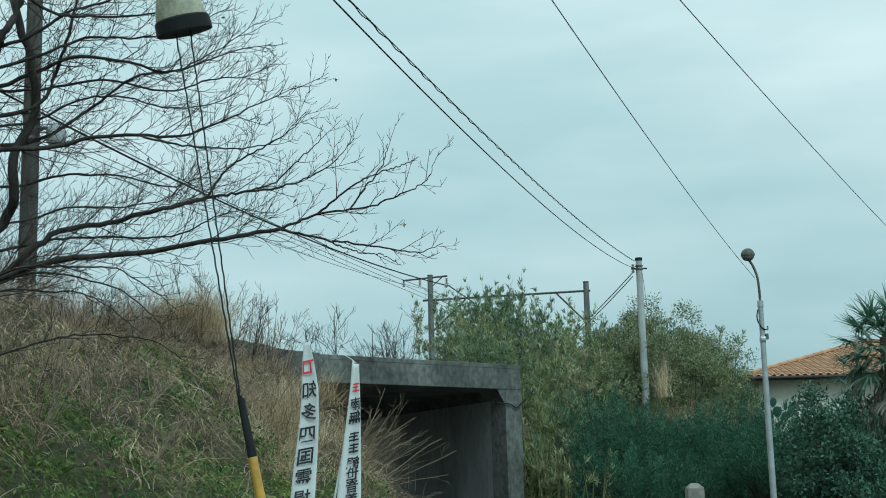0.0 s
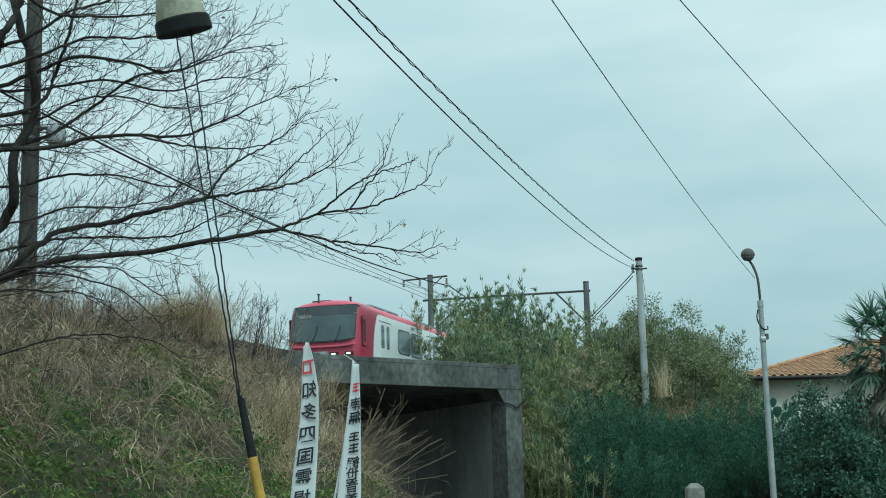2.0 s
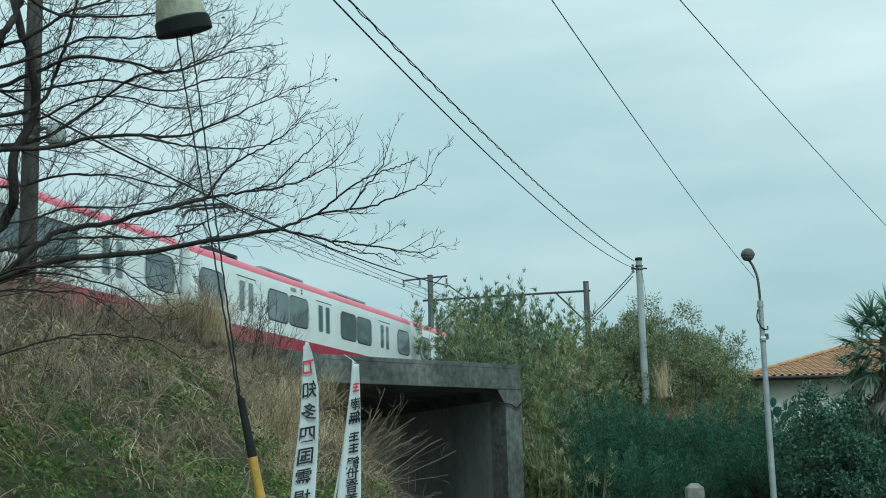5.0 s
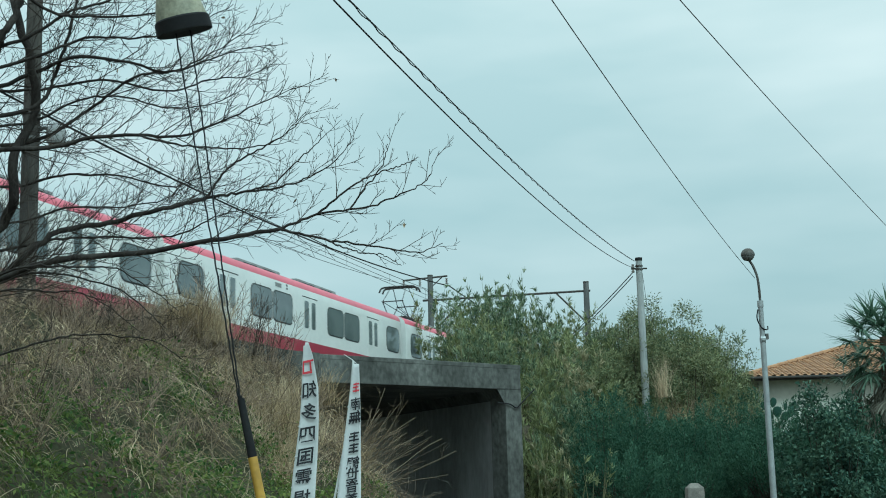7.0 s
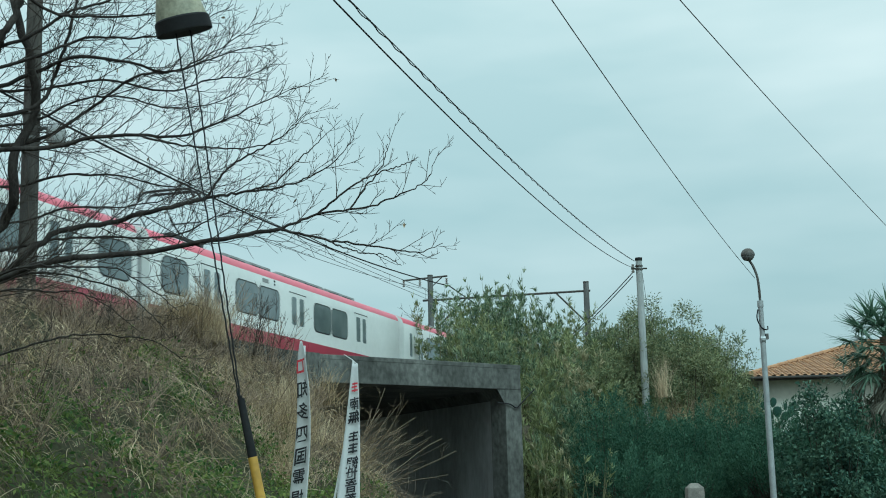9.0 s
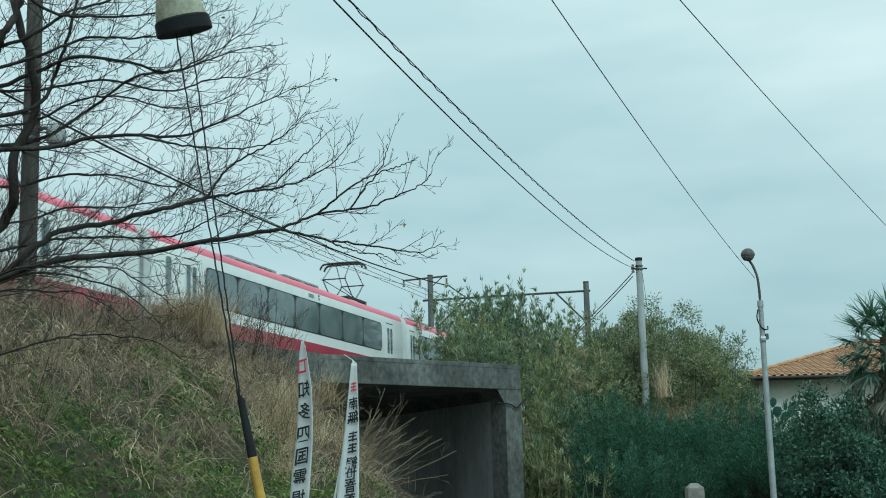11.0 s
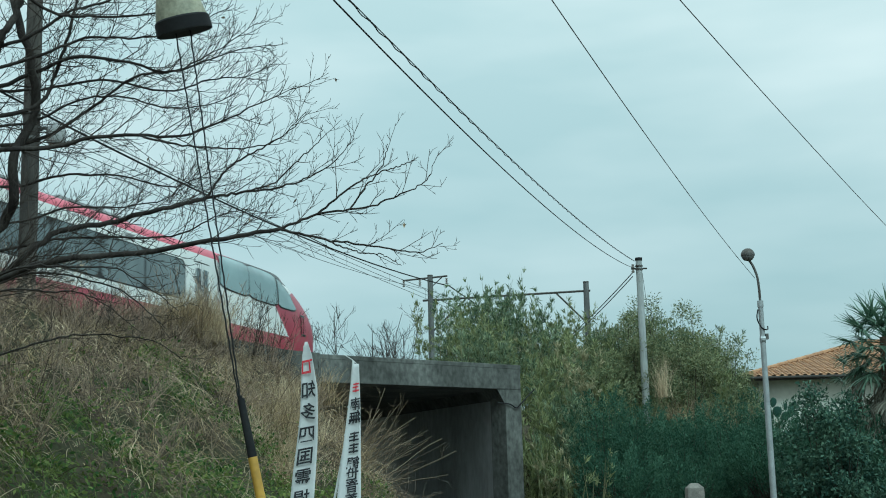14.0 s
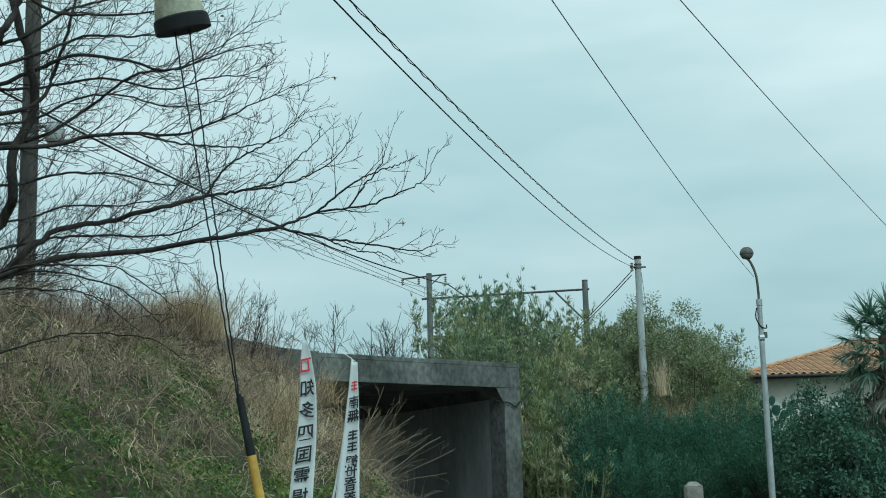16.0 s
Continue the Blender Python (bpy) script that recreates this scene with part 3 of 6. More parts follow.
def pantograph(car, x):
    """A raised diamond pantograph on its insulated frame."""
    s = Soup()
    for y in (-0.5, 0.5):
        s.box((x - 0.95, y - 0.04, 3.72), (x + 0.95, y + 0.04, 3.80))
    for dx in (-0.85, 0.85):
        s.box((x + dx - 0.04, -0.52, 3.72), (x + dx + 0.04, 0.52, 3.80))
        for y in (-0.5, 0.5):
            s.lathe([(0.0, 3.46), (0.08, 3.46), (0.05, 3.52), (0.09, 3.56), (0.05, 3.62), (0.09, 3.66), (0.05, 3.72)], 10, (x + dx, y, 0))
    part("pantograph_base", s, UNDER, car)
    s = Soup()
    for sg in (-1, 1):
        for y in (-0.42, 0.42):
            s.tube([(x + sg * 0.15, y, 3.82), (x + sg * 0.95, y, 4.42)], 0.020, 6)
            s.tube([(x + sg * 0.95, y, 4.42), (x + sg * 0.20, y * 0.8, 5.06)], 0.015, 6)
        s.tube([(x + sg * 0.95, -0.46, 4.42), (x + sg * 0.95, 0.46, 4.42)], 0.022, 6)
        s.tube([(x + sg * 0.15, -0.42, 3.82), (x + sg * 0.95, 0.42, 4.42)], 0.014, 6)
    part("pantograph_frame", s, UNDER, car, "dark steel diamond frame")
    s = Soup()
    for dx in (-0.2, 0.2):
        line = spline([(x + dx, -0.82, 4.90), (x + dx, -0.74, 5.05), (x + dx, -0.52, 5.11), (x + dx, 0.52, 5.11), (x + dx, 0.74, 5.05), (x + dx, 0.82, 4.90)], 14)
        s.tube(line, 0.038, 6)
    s.tube([(x - 0.2, -0.35, 5.08), (x + 0.2, -0.35, 5.08)], 0.02, 6)
    s.tube([(x - 0.2, 0.35, 5.08), (x + 0.2, 0.35, 5.08)], 0.02, 6)
    part("collector_head", s, UNDER, car)


def bogie(car, x):
    s = Soup()
    for side in (-1, 1):
        s.box((x - 1.5, side * 1.05 - 0.08, 0.40), (x + 1.5, side * 1.05 + 0.08, 0.62))
    s.box((x - 0.3, -1.1, 0.45), (x + 0.3, 1.1, 0.9))
    for dx in (-1.05, 1.05):
        s.tube([(x + dx, -0.9, 0.43), (x + dx, 0.9, 0.43)], 0.07, 8)
        for y in (-0.56, 0.56):
            s.tube([(x + dx, y - 0.06, 0.43), (x + dx, y + 0.06, 0.43)], 0.43, 20)
    part("bogie", s, UNDER, car)
    
    
def car_shell(train, name, x0, x1, label):
    car = part(name, body_shell(x0, x1), BODY_MATS, train, label, smooth=True)
    s = Soup()
    s.box((x0 + 4.6, -1.15, 0.35), (x1 - 4.6, 1.15, 0.93))
    part("underfloor_equipment", s, UNDER, car)
    bogie(car, x0 + 2.6)
    bogie(car, x1 - 2.6)
    # roof-edge rain gutter
    s = Soup()
    for y in (-1, 1):
        s.box((x0 + 0.1, y * 1.333 - 0.014, 3.155), (x1 - 0.1, y * 1.345 + 0.014, 3.175))
    part("gutter", s, TRAIN_ROSE, car)
    return car


def gangway(train, x0, x1):
    s = Soup()
    n = 5
    for k in range(n):
        a = x0 + (x1 - x0) * k / n
        b = a + (x1 - x0) / n * 0.8
        s.box((a, -0.62 if k % 2 else -0.66, 1.0), (b, 0.62 if k % 2 else 0.66, 3.2))
    part("gangway", s, BELLOWS, train, "grey folded gangway bellows")
    for y in (-1.12, 1.12):
        s = Soup()
        s.box((x0 + 0.02, y - 0.02, 1.2), (x1 - 0.02, y + 0.02, 3.25))
        part("gangway_screen", s, BELLOWS, train, "pale fall-prevention screen")


def head_cab(train, x1):
    """The leading cab: red shell, black raked windscreen that wraps round the corners."""
    s = Soup()
    prof = flank_profile()
    full = [(-y, z) for y, z in prof] + [(y, z) for y, z in reversed(prof[:-1])]
    n = len(full)
    stations = []
    for k in range(9):
        f = k / 8
        stations.append((f, math.sqrt(max(1 - (1 - f) ** 3.2, 0))))
    nose = -55.58
    for f, w in stations:
        for y, z in full:
            lean = 0.10 + 0.42 * max(0.0, (z - 1.9) / 1.7) ** 1.3 + 0.10 * max(0.0, (1.55 - z))
            x = nose + lean + (x1 - nose - lean) * f ** 1.15
            yy = y * (0.80 + 0.20 * w)
            s.v.append((x, yy, z if z < 3.3 else 3.3 + (z - 3.3) * (0.35 + 0.65 * w)))
    for i in range(len(stations) - 1):
        for j in range(n - 1):
            s.f.append((i * n + j, i * n + j + 1, (i + 1) * n + j + 1, (i + 1) * n + j))
            s.m.append(2 if (full[j][1] + full[j + 1][1]) / 2 > 3.42 else 0)
    s.f.append(tuple(range(n)))
    s.m.append(0)
    s.f.append(tuple([k * n for k in range(len(stations))] + [k * n + n - 1 for k in range(len(stations) - 1, -1, -1)]))
    s.m.append(4)
    cab = part("driving_cab", s, [TRAIN_RED, TRAIN_RED, TRAIN_ROSE, TRAIN_ROOF, UNDER], train, "glossy red driving cab", smooth=True)
    # the windscreen mask
    cols = 17

    def front(yf, z, out):
        lean = 0.10 + 0.42 * max(0.0, (z - 1.9) / 1.7) ** 1.3
        y = yf * 1.34
        back = 0.0 if abs(yf) < 0.80 else ((abs(yf) - 0.80) / 0.20) ** 2 * 0.42
        return (nose + lean + back - out, y, z)
    def screen(name, z0, z1, width, out, mat, label, rise=0.07):
        q = Soup()
        rows = 12
        for i in range(rows + 1):
            v = -1 + 2 * i / rows
            z = (z0 + z1) / 2 + (z1 - z0) / 2 * v
            for k in range(cols):
                q.v.append(front((-1 + 2 * k / (cols - 1)) * width * (1 - 0.13 * abs(v) ** 6), z + rise * max(0.0, -v) * abs(-1 + 2 * k / (cols - 1)) ** 4, out))
        for i in range(rows):
            for k in range(cols - 1):
                a = i * cols + k
                q.f.append((a, a + 1, a + cols + 1, a + cols))
                q.m.append(0)
        part(name, q, mat, cab, label, smooth=True)
    screen("windscreen_mask", 2.05, 3.36, 1.0, 0.035, TRAIN_DARK, "black wrap-round windscreen surround")
    screen("windscreen", 2.09, 3.32, 0.965, 0.05, WINDSCREEN, "grey windscreen, darkened for the ground it mirrors")
    screen("sun_band", 3.02, 3.31, 0.95, 0.058, SHADED_GLASS, "upper glass darkened for the shade inside the cab", 0.0)
    # destination panel behind the glass, wipers, lamps, bumper strip
    s = Soup()
    p = front(0.45, 2.98, 0.064)
    s.box((p[0] - 0.012, 0.45, 2.93), (p[0] + 0.02, 0.95, 3.05))
    part("destination_panel", s, MACHINE, cab)
    for y in (-0.5, 0.35):
        s = Soup()
        s.tube([front(y / 1.34, 2.10, 0.07), front((y - 0.12) / 1.34, 2.36, 0.07), front((y - 0.15) / 1.34, 2.62, 0.075)], 0.014, 5)
        part("wiper", s, RUBBER, cab)
    s = Soup()
    for k in range(cols - 1):
        yf = (-1 + 2 * k / (cols - 1)) * 0.95
        yg = (-1 + 2 * (k + 1) / (cols - 1)) * 0.95
        a, b = front(yf, 1.93 + 0.10 * yf ** 4, 0.05), front(yg, 1.93 + 0.10 * yg ** 4, 0.05)
        s.prism([a, b, (b[0], b[1], b[2] - 0.06), (a[0], a[1], a[2] - 0.06)], (0.1, 0, 0))
    # rose instead of red paints the highlight along the strip
    part("trim_strip", s, TRAIN_ROSE, cab, "red trim strip below the windscreen, paler for its highlight")
    for y in (-1.0, -0.45, 0.92):
        s = Soup()
        s.box((nose + 0.02, y - 0.14, 1.55), (nose + 0.16, y + 0.14, 1.68))
        part("headlamp_housing", s, TRAIN_DARK, cab)
        s = Soup()
        s.box((nose + 0.00, y - 0.065, 1.585), (nose + 0.05, y + 0.065, 1.645))
        part("headlamp", s, HEADLIGHT if abs(y) > 0.9 or y < 0 else LAMPGLASS, cab)
    s = Soup()
    s.box((nose + 0.02, -0.22, 1.50), (nose + 0.14, 0.70, 1.72))
    part("front_panel", s, BELLOWS, cab)
    for side in (-1, 1):
        pane(cab, "cab_door_seal", rounded(-55.12, -54.70, 1.90, 2.95, 0.06), RUBBER, 0.004, side)
        pane(cab, "cab_door", rounded(-55.10, -54.72, 1.92, 2.93, 0.05), TRAIN_RED, 0.010, side)
        pane(cab, "cab_door_window", rounded(-55.04, -54.86, 2.04, 2.84, 0.05), TRAIN_DARK, 0.016, side)
        # swept border of the red paint on the white flank
        q = Soup()
        sweep = [(1.57, -54.10), (1.8, -54.07), (2.2, -54.0), (2.5, -53.92), (2.75, -53.83), (2.9, -53.76), (3.0, -53.69), (3.08, -53.60), (3.14, -53.48), (3.19, -53.30), (3.22, -53.08), (3.245, -52.7)]
        for z, x in sweep:
            q.v += [(-54.42, side * (flank_y(z) + 0.004), z), (x, side * (flank_y(z) + 0.004), z)]
        for k in range(len(sweep) - 1):
            q.f.append((2 * k, 2 * k + 1, 2 * k + 3, 2 * k + 2))
            q.m.append(0)
        part("paint_sweep", q, TRAIN_RED, cab)
    s = Soup()
    s.box((-54.9, -0.1, 3.50), (-54.2, 0.6, 3.60))
    part("roof_fairing", s, TRAIN_DARK, cab, bevel=0.05)
    s = Soup()
    s.tube([(-55.0, 0.3, 3.5), (-55.0, 0.3, 3.80)], 0.03, 6)
    s.tube([(-55.08, 0.3, 3.79), (-54.92, 0.3, 3.79)], 0.03, 6)
    part("roof_aerial", s, UNDER, cab)
    s = Soup()
    s.tube([(-54.75, -0.8, 3.45), (-54.75, -0.8, 3.68)], 0.04, 6)
    part("roof_whistle", s, UNDER, cab)
    bogie(cab, -53.6)


def tail_cab(train, x0):
    """The panoramic rear end: a raked red nose with tall side panes."""
    end = 57.85

    def reach(z):
        return end - 3.7 * max(0.0, (z - 1.75) / 1.87) ** 2.0 - 0.16 * max(0.0, 1.5 - z)

    def half(x, z):
        f = min(max((x - 54.0) / (reach(z) - 54.0), 0.0), 1.0)
        return flank_y(z) * (1 - 0.15 * f ** 2.5)

    def border(z):
        return 55.42 - (z - 1.64) * 1.30 if z < 2.42 else 54.4 + (z - 2.42) * 3.0

    zs = [0.92, 1.02, 1.2, 1.4, 1.57, 1.8, 2.0, 2.2, 2.41, 2.6, 2.8, 3.0, 3.12, 3.245, 3.33, 3.405, 3.49, 3.575, 3.62]
    ys = [1.0] * 14 + [0.97, 0.90, 0.75, 0.45, 0.0]
    n1, n2 = 12, 9
    s = Soup()
    cols = n1 + n2 + 1
    for side in (-1, 1):
        o = len(s.v)
        for i, z in enumerate(zs):
            r = reach(z)
            bx = min(max(border(z), x0 + 0.5), r - 0.05)
            xs = [x0 + (bx - x0) * k / n1 for k in range(n1 + 1)] + [bx + (r - bx) * k / n2 for k in range(1, n2 + 1)]
            for x in xs:
                y = half(x, min(z, 3.245))
                if i > 13:
                    y *= ((flank_y(z) if z < 3.6 else 0.0) / flank_y(3.245))
                s.v.append((x, side * y, z))
        for i in range(len(zs) - 1):
            for k in range(cols - 1):
                zm = (zs[i] + zs[i + 1]) / 2
                slot = 1 if (zm < 1.57 or (k >= n1 and zm < 3.3)) else (2 if k < 4 and zm < 3.45 else 3) if zm > 3.15 else 0
                a_ = o + i * cols + k
                s.f.append((a_, a_ + 1, a_ + cols + 1, a_ + cols))
                s.m.append(slot)
    # the rounded red face between both flanks
    m = len(zs) * cols
    face = []
    for i in range(len(zs)):
        a_ = i * cols + cols - 1
        p = Vector(s.v[a_])
        row = [a_]
        for k in range(1, 6):
            u = -1 + 2 * k / 6
            row.append(len(s.v))
            s.v.append((p.x + 0.22 * (1 - u * u), abs(p.y) * u, p.z))
        face.append(row + [m + a_])
    for lo, hi in zip(face, face[1:]):
        for k in range(6):
            s.f.append((lo[k], lo[k + 1], hi[k + 1], hi[k]))
            s.m.append(1)
    cab = part("panoramic_end", s, BODY_MATS, train, "raked red and white panoramic end", smooth=True)

    def plate(name, x_lo, x_hi, z_lo, z_hi, mat, proud, side, n=10):
        """A curved pane: its ends and edges are functions of the other way."""
        q = Soup()
        for i in range(n + 1):
            v = i / n
            for j in range(n + 1):
                u = j / n
                z = z_lo(u) + (z_hi(u) - z_lo(u)) * v
                x = x_lo(v) + (x_hi(v) - x_lo(v)) * u
                q.v.append((x, side * (half(x, z) + proud), z))
        for i in range(n):
            for j in range(n):
                a_ = i * (n + 1) + j
                q.f.append((a_, a_ + 1, a_ + n + 2, a_ + n + 1))
                q.m.append(0)
        part(name, q, mat, cab, smooth=True)
    for side in (-1, 1):
        for a_, b_, za, zb, zc, zd, rake in ((50.86, 52.64, 2.50, 2.42, 3.36, 3.36, 0.0), (52.70, 54.62, 2.42, 2.40, 3.36, 3.30, -0.12), (54.72, 56.15, 2.40, 2.42, 3.27, 2.80, -0.35)):
            for grow_by, nm, mt, pr in ((0.035, "panorama_seal", RUBBER, 0.010), (0.0, "panorama_window", PANO_GLASS, 0.020)):
                plate(nm, lambda v, a_=a_, g=grow_by, rake=rake: a_ - g + (rake * 0.35 * v if a_ > 52 else 0), lambda v, b_=b_, g=grow_by, rake=rake: b_ + g + rake * v,
                      lambda u, za=za, zb=zb, g=grow_by: za - g + (zb - za) * u + 0.08 * (abs(2 * u - 1) ** 6), lambda u, zc=zc, zd=zd, g=grow_by: zc + g + (zd - zc) * u - 0.08 * (abs(2 * u - 1) ** 6), mt, pr, side)
        plate("lamp_cluster", lambda v: 56.55, lambda v: 57.0 - 0.05 * v, lambda u: 1.72, lambda u: 2.36, TRAIN_DARK, 0.012, side, 5)
        for a_ in (56.6, 56.8):
            plate("tail_lamp", lambda v, a_=a_: a_, lambda v, a_=a_: a_ + 0.12, lambda u: 1.78, lambda u: 2.30, TRAIN_RED, 0.022, side, 4)
    # rear windscreen in the raked face
    q = Soup()
    for k in range(9):
        z = 2.10 + 1.25 * k / 8
        w = half(reach(z), z) * 0.86
        for j in range(7):
            u = -1 + 2 * j / 6
            q.v.append((reach(z) + 0.22 * (1 - u * u * 0.74) + 0.02, u * w, z + 0.02))
    for i in range(8):
        for j in range(6):
            a_ = i * 7 + j
            q.f.append((a_, a_ + 1, a_ + 8, a_ + 7))
            q.m.append(0)
    part("rear_windscreen", q, PANO_GLASS, cab, smooth=True)
    bogie(cab, 54.2)


# opaque teal base stands in for the sky seen through both sides
PANO_GLASS = material("clear_panorama_glass", (0.27, 0.36, 0.365), (0.21, 0.285, 0.29), 0.9, 0.06, spec=0.8, contrast=(0.4, 0.6))


def build_train():
    train = thing("train", "red and white six-car electric express train with tinted windows", "train")
    # car 1
    c = car_shell(train, "leading_car", -54.3, -37.95, "white coach with red sill band and eave stripe")
    head_cab(train, -54.25)
    for a, b in ((-53.40, -52.12), (-47.70, -46.42), (-41.78, -40.52)):
        door(c, a, b)
    for a, b in ((-51.28, -48.34), (-45.62, -42.62)):
        pair(c, a, b)
    window(c, -39.66, -38.27, r=0.28)
    small_marks(c, -49.7)
    for a, b in ((-52.6, -49.4), (-46.5, -43.3)):
        roof_unit(c, a, b)
    # car 2
    gangway(train, -37.95, -37.4)
    c = car_shell(train, "middle_car", -37.4, -19.3, "white coach with red sill band and eave stripe")
    for a, b in ((-34.75, -33.49), (-29.0, -27.68), (-23.1, -21.85)):
        door(c, a, b)
    for a, b in ((-32.65, -29.67), (-26.85, -23.9)):
        pair(c, a, b)
    window(c, -36.92, -35.53, r=0.28)
    window(c, -21.0, -19.62, r=0.28)
    small_marks(c, -31.0)
    for a, b in ((-31.8, -28.6), (-26.0, -22.8)):
        roof_unit(c, a, b)
    pantograph(c, -33.9)
    # car 3
    gangway(train, -19.3, -18.9)
    c = car_shell(train, "middle_car", -18.9, -0.7, "white coach with red sill band and eave stripe")
    for a, b in ((-16.12, -14.81), (-10.3, -9.07), (-4.5, -3.27)):
        door(c, a, b)
    for a, b in ((-13.98, -11.08), (-8.2, -5.3)):
        pair(c, a, b)
    window(c, -18.24, -16.87, r=0.28)
    window(c, -2.42, -1.03, r=0.28)
    small_marks(c, -12.3)
    for a, b in ((-13.6, -10.6), (-9.3, -5.9)):
        roof_unit(c, a, b)
    # car 4
    gangway(train, -0.7, -0.12)
    c = car_shell(train, "middle_car", -0.12, 18.55, "white coach with red sill band and eave stripe")
    for a, b in ((2.47, 3.76), (8.2, 9.5), (13.75, 15.05)):
        door(c, a, b)
    for a, b in ((4.55, 7.45), (10.15, 13.05)):
        pair(c, a, b)
    window(c, 0.42, 1.78, r=0.28)
    small_marks(c, 6.3)
    for a, b in ((5.0, 8.2), (8.7, 12.4), (12.6, 15.4)):
        roof_unit(c, a, b)
    pantograph(c, 3.3)
    # car 5: long panorama saloon
    gangway(train, 18.55, 19.15)
    c = car_shell(train, "saloon_car", 19.15, 38.1, "white coach with a long band of tinted windows")
    for side in (-1, 1):
        pane(c, "slit_window", rounded(19.8, 20.06, 1.95, 2.85, 0.08), TRAIN_GLASS, 0.012, side)
    narrow_door(c, 20.75, 21.5)
    edges = [21.9, 23.8, 25.8, 27.79, 29.72, 31.74, 33.73, 35.69]
    window_band(c, edges)
    narrow_door(c, 36.2, 36.95)
    small_marks(c, 28.9)
    for a, b in ((24.5, 27.8), (28.4, 31.2)):
        roof_unit(c, a, b)
    pantograph(c, 35.5)
    # car 6: the rear, with a panoramic end
    gangway(train, 38.1, 38.68)
    c = car_shell(train, "rear_car", 38.68, 50.8, "white coach with a long band of tinted windows")
    narrow_door(c, 38.92, 39.6)
    edges = [40.08, 41.0, 43.0, 44.94, 46.92, 48.93]
    window_band(c, edges)
    narrow_door(c, 49.4, 50.26)
    small_marks(c, 46.0)
    for a, b in ((40.6, 43.2), (44.2, 47.2)):
        roof_unit(c, a, b)
    tail_cab(train, 50.8)
    return train


HEADLIGHT = bpy.data.materials.new("lit_headlamp")
HEADLIGHT.use_nodes = True
HEADLIGHT.node_tree.nodes["Principled BSDF"].inputs["Emission Color"].default_value = (1, 0.86, 0.62, 1)
HEADLIGHT.node_tree.nodes["Principled BSDF"].inputs["Emission Strength"].default_value = 1.3


# ------------------------------------------------------------------ railway masts and wires
def insulator(parent, p, n=3):
    s = Soup()
    prof = [(0.0, 0)]
    for k in range(n):
        z = -0.12 * k
        prof += [(0.03, z), (0.08, z - 0.03), (0.085, z - 0.06), (0.03, z - 0.09)]
    prof.append((0.0, -0.12 * n))
    s.lathe(prof, 10, p)
    part("insulator", s, CERAMIC, parent, smooth=True)


def catenary_gantry(a, label):
    """Two masts and a beam over both tracks, at a metres along the line."""
    base = rail_point(a, 0, 0)
    t = thing("catenary_gantry", label, "gantry", group="catenary gantries over the line")
    for q, top in ((-5.6, 12.68), (3.13, 11.72)):
        p = rail_point(a, q, 3.6)
        s = Soup()
        s.tube([p, (p.x, p.y, top)], [0.19, 0.15], 12)
        part("mast", s, MAST, t, smooth=True)
        s = Soup()
        s.tube([(p.x, p.y, top), (p.x, p.y, top + 0.06)], 0.16, 12)
        part("mast_cap", s, STEEL, t)
    s = Soup()
    s.tube([rail_point(a, -6.05, 11.33), rail_point(a, 3.35, 11.27)], 0.06, 6)
    part("beam", s, STEEL, t)
    for q0, q1 in ((-5.5, -3.6), (3.05, 1.5)):
        s = Soup()
        s.tube([rail_point(a, q0, 9.6), rail_point(a, q1, 11.24)], 0.05, 6)
        part("brace", s, STEEL, t)
    s = Soup()
    s.tube([rail_point(a, -7.2, 12.53), rail_point(a, -4.6, 12.62)], 0.05, 6)
    s.tube([rail_point(a, -5.55, 12.05), rail_point(a, -4.9, 12.58)], 0.03, 6)
    part("crossarm", s, STEEL, t)
    for q in (-7.15, -6.2, -4.65):
        insulator(t, rail_point(a, q, 12.51))
    for q in (-1.37,):
        s = Soup()
        s.tube([rail_point(a, q, 11.3), rail_point(a, q, 10.6)], 0.03, 6)
        part("hanger", s, STEEL, t)
        insulator(t, rail_point(a, q, 10.62), 2)


def overhead_line():
    spans = ((21.45, -27), (-27, -75), (21.45, 71), (71, 121))
    for q, z, r, lb in ((-6.0, 12.0, 0.012, "grey feeder wire along the railway"), (-4.5, 12.05, 0.032, "thick black feeder cable along the railway")):
        for a0, a1 in spans:
            cable("feeder_wire", rail_point(a0, q, z), rail_point(a1, q, z), 0.85, r, WIRE if r > 0.03 else WIRE_GREY, lb, "wire", group="railway wires")
    for a0, a1 in spans:
        cable("messenger_wire", rail_point(a0, -1.37, 10.2), rail_point(a1, -1.37, 10.2), 0.52, 0.013, WIRE_GREY, "grey messenger wire over the track", "wire", group="railway wires")
        cable("auxiliary_wire", rail_point(a0, -1.37, 9.56), rail_point(a1, -1.37, 9.56), 0.06, 0.010, WIRE_GREY, "thin auxiliary wire over the track", "wire", group="railway wires")
        cable("contact_wire", rail_point(a0, -1.45, 9.36), rail_point(a1, -1.30, 9.36), 0.02, 0.010, WIRE_GREY, "thin contact wire over the track", "wire", group="railway wires")
        # droppers between messenger and contact wire
        for k in range(1, 10):
            f = k / 10
            a = a0 + (a1 - a0) * f
            s = Soup()
            s.tube([rail_point(a, -1.37, 10.2 - 2.08 * f * (1 - f)), rail_point(a, -1.37, 9.36)], 0.006, 4)
            tagged(part("dropper", s, WIRE_GREY), "thin dropper wire above the contact wire", "wire", "droppers")


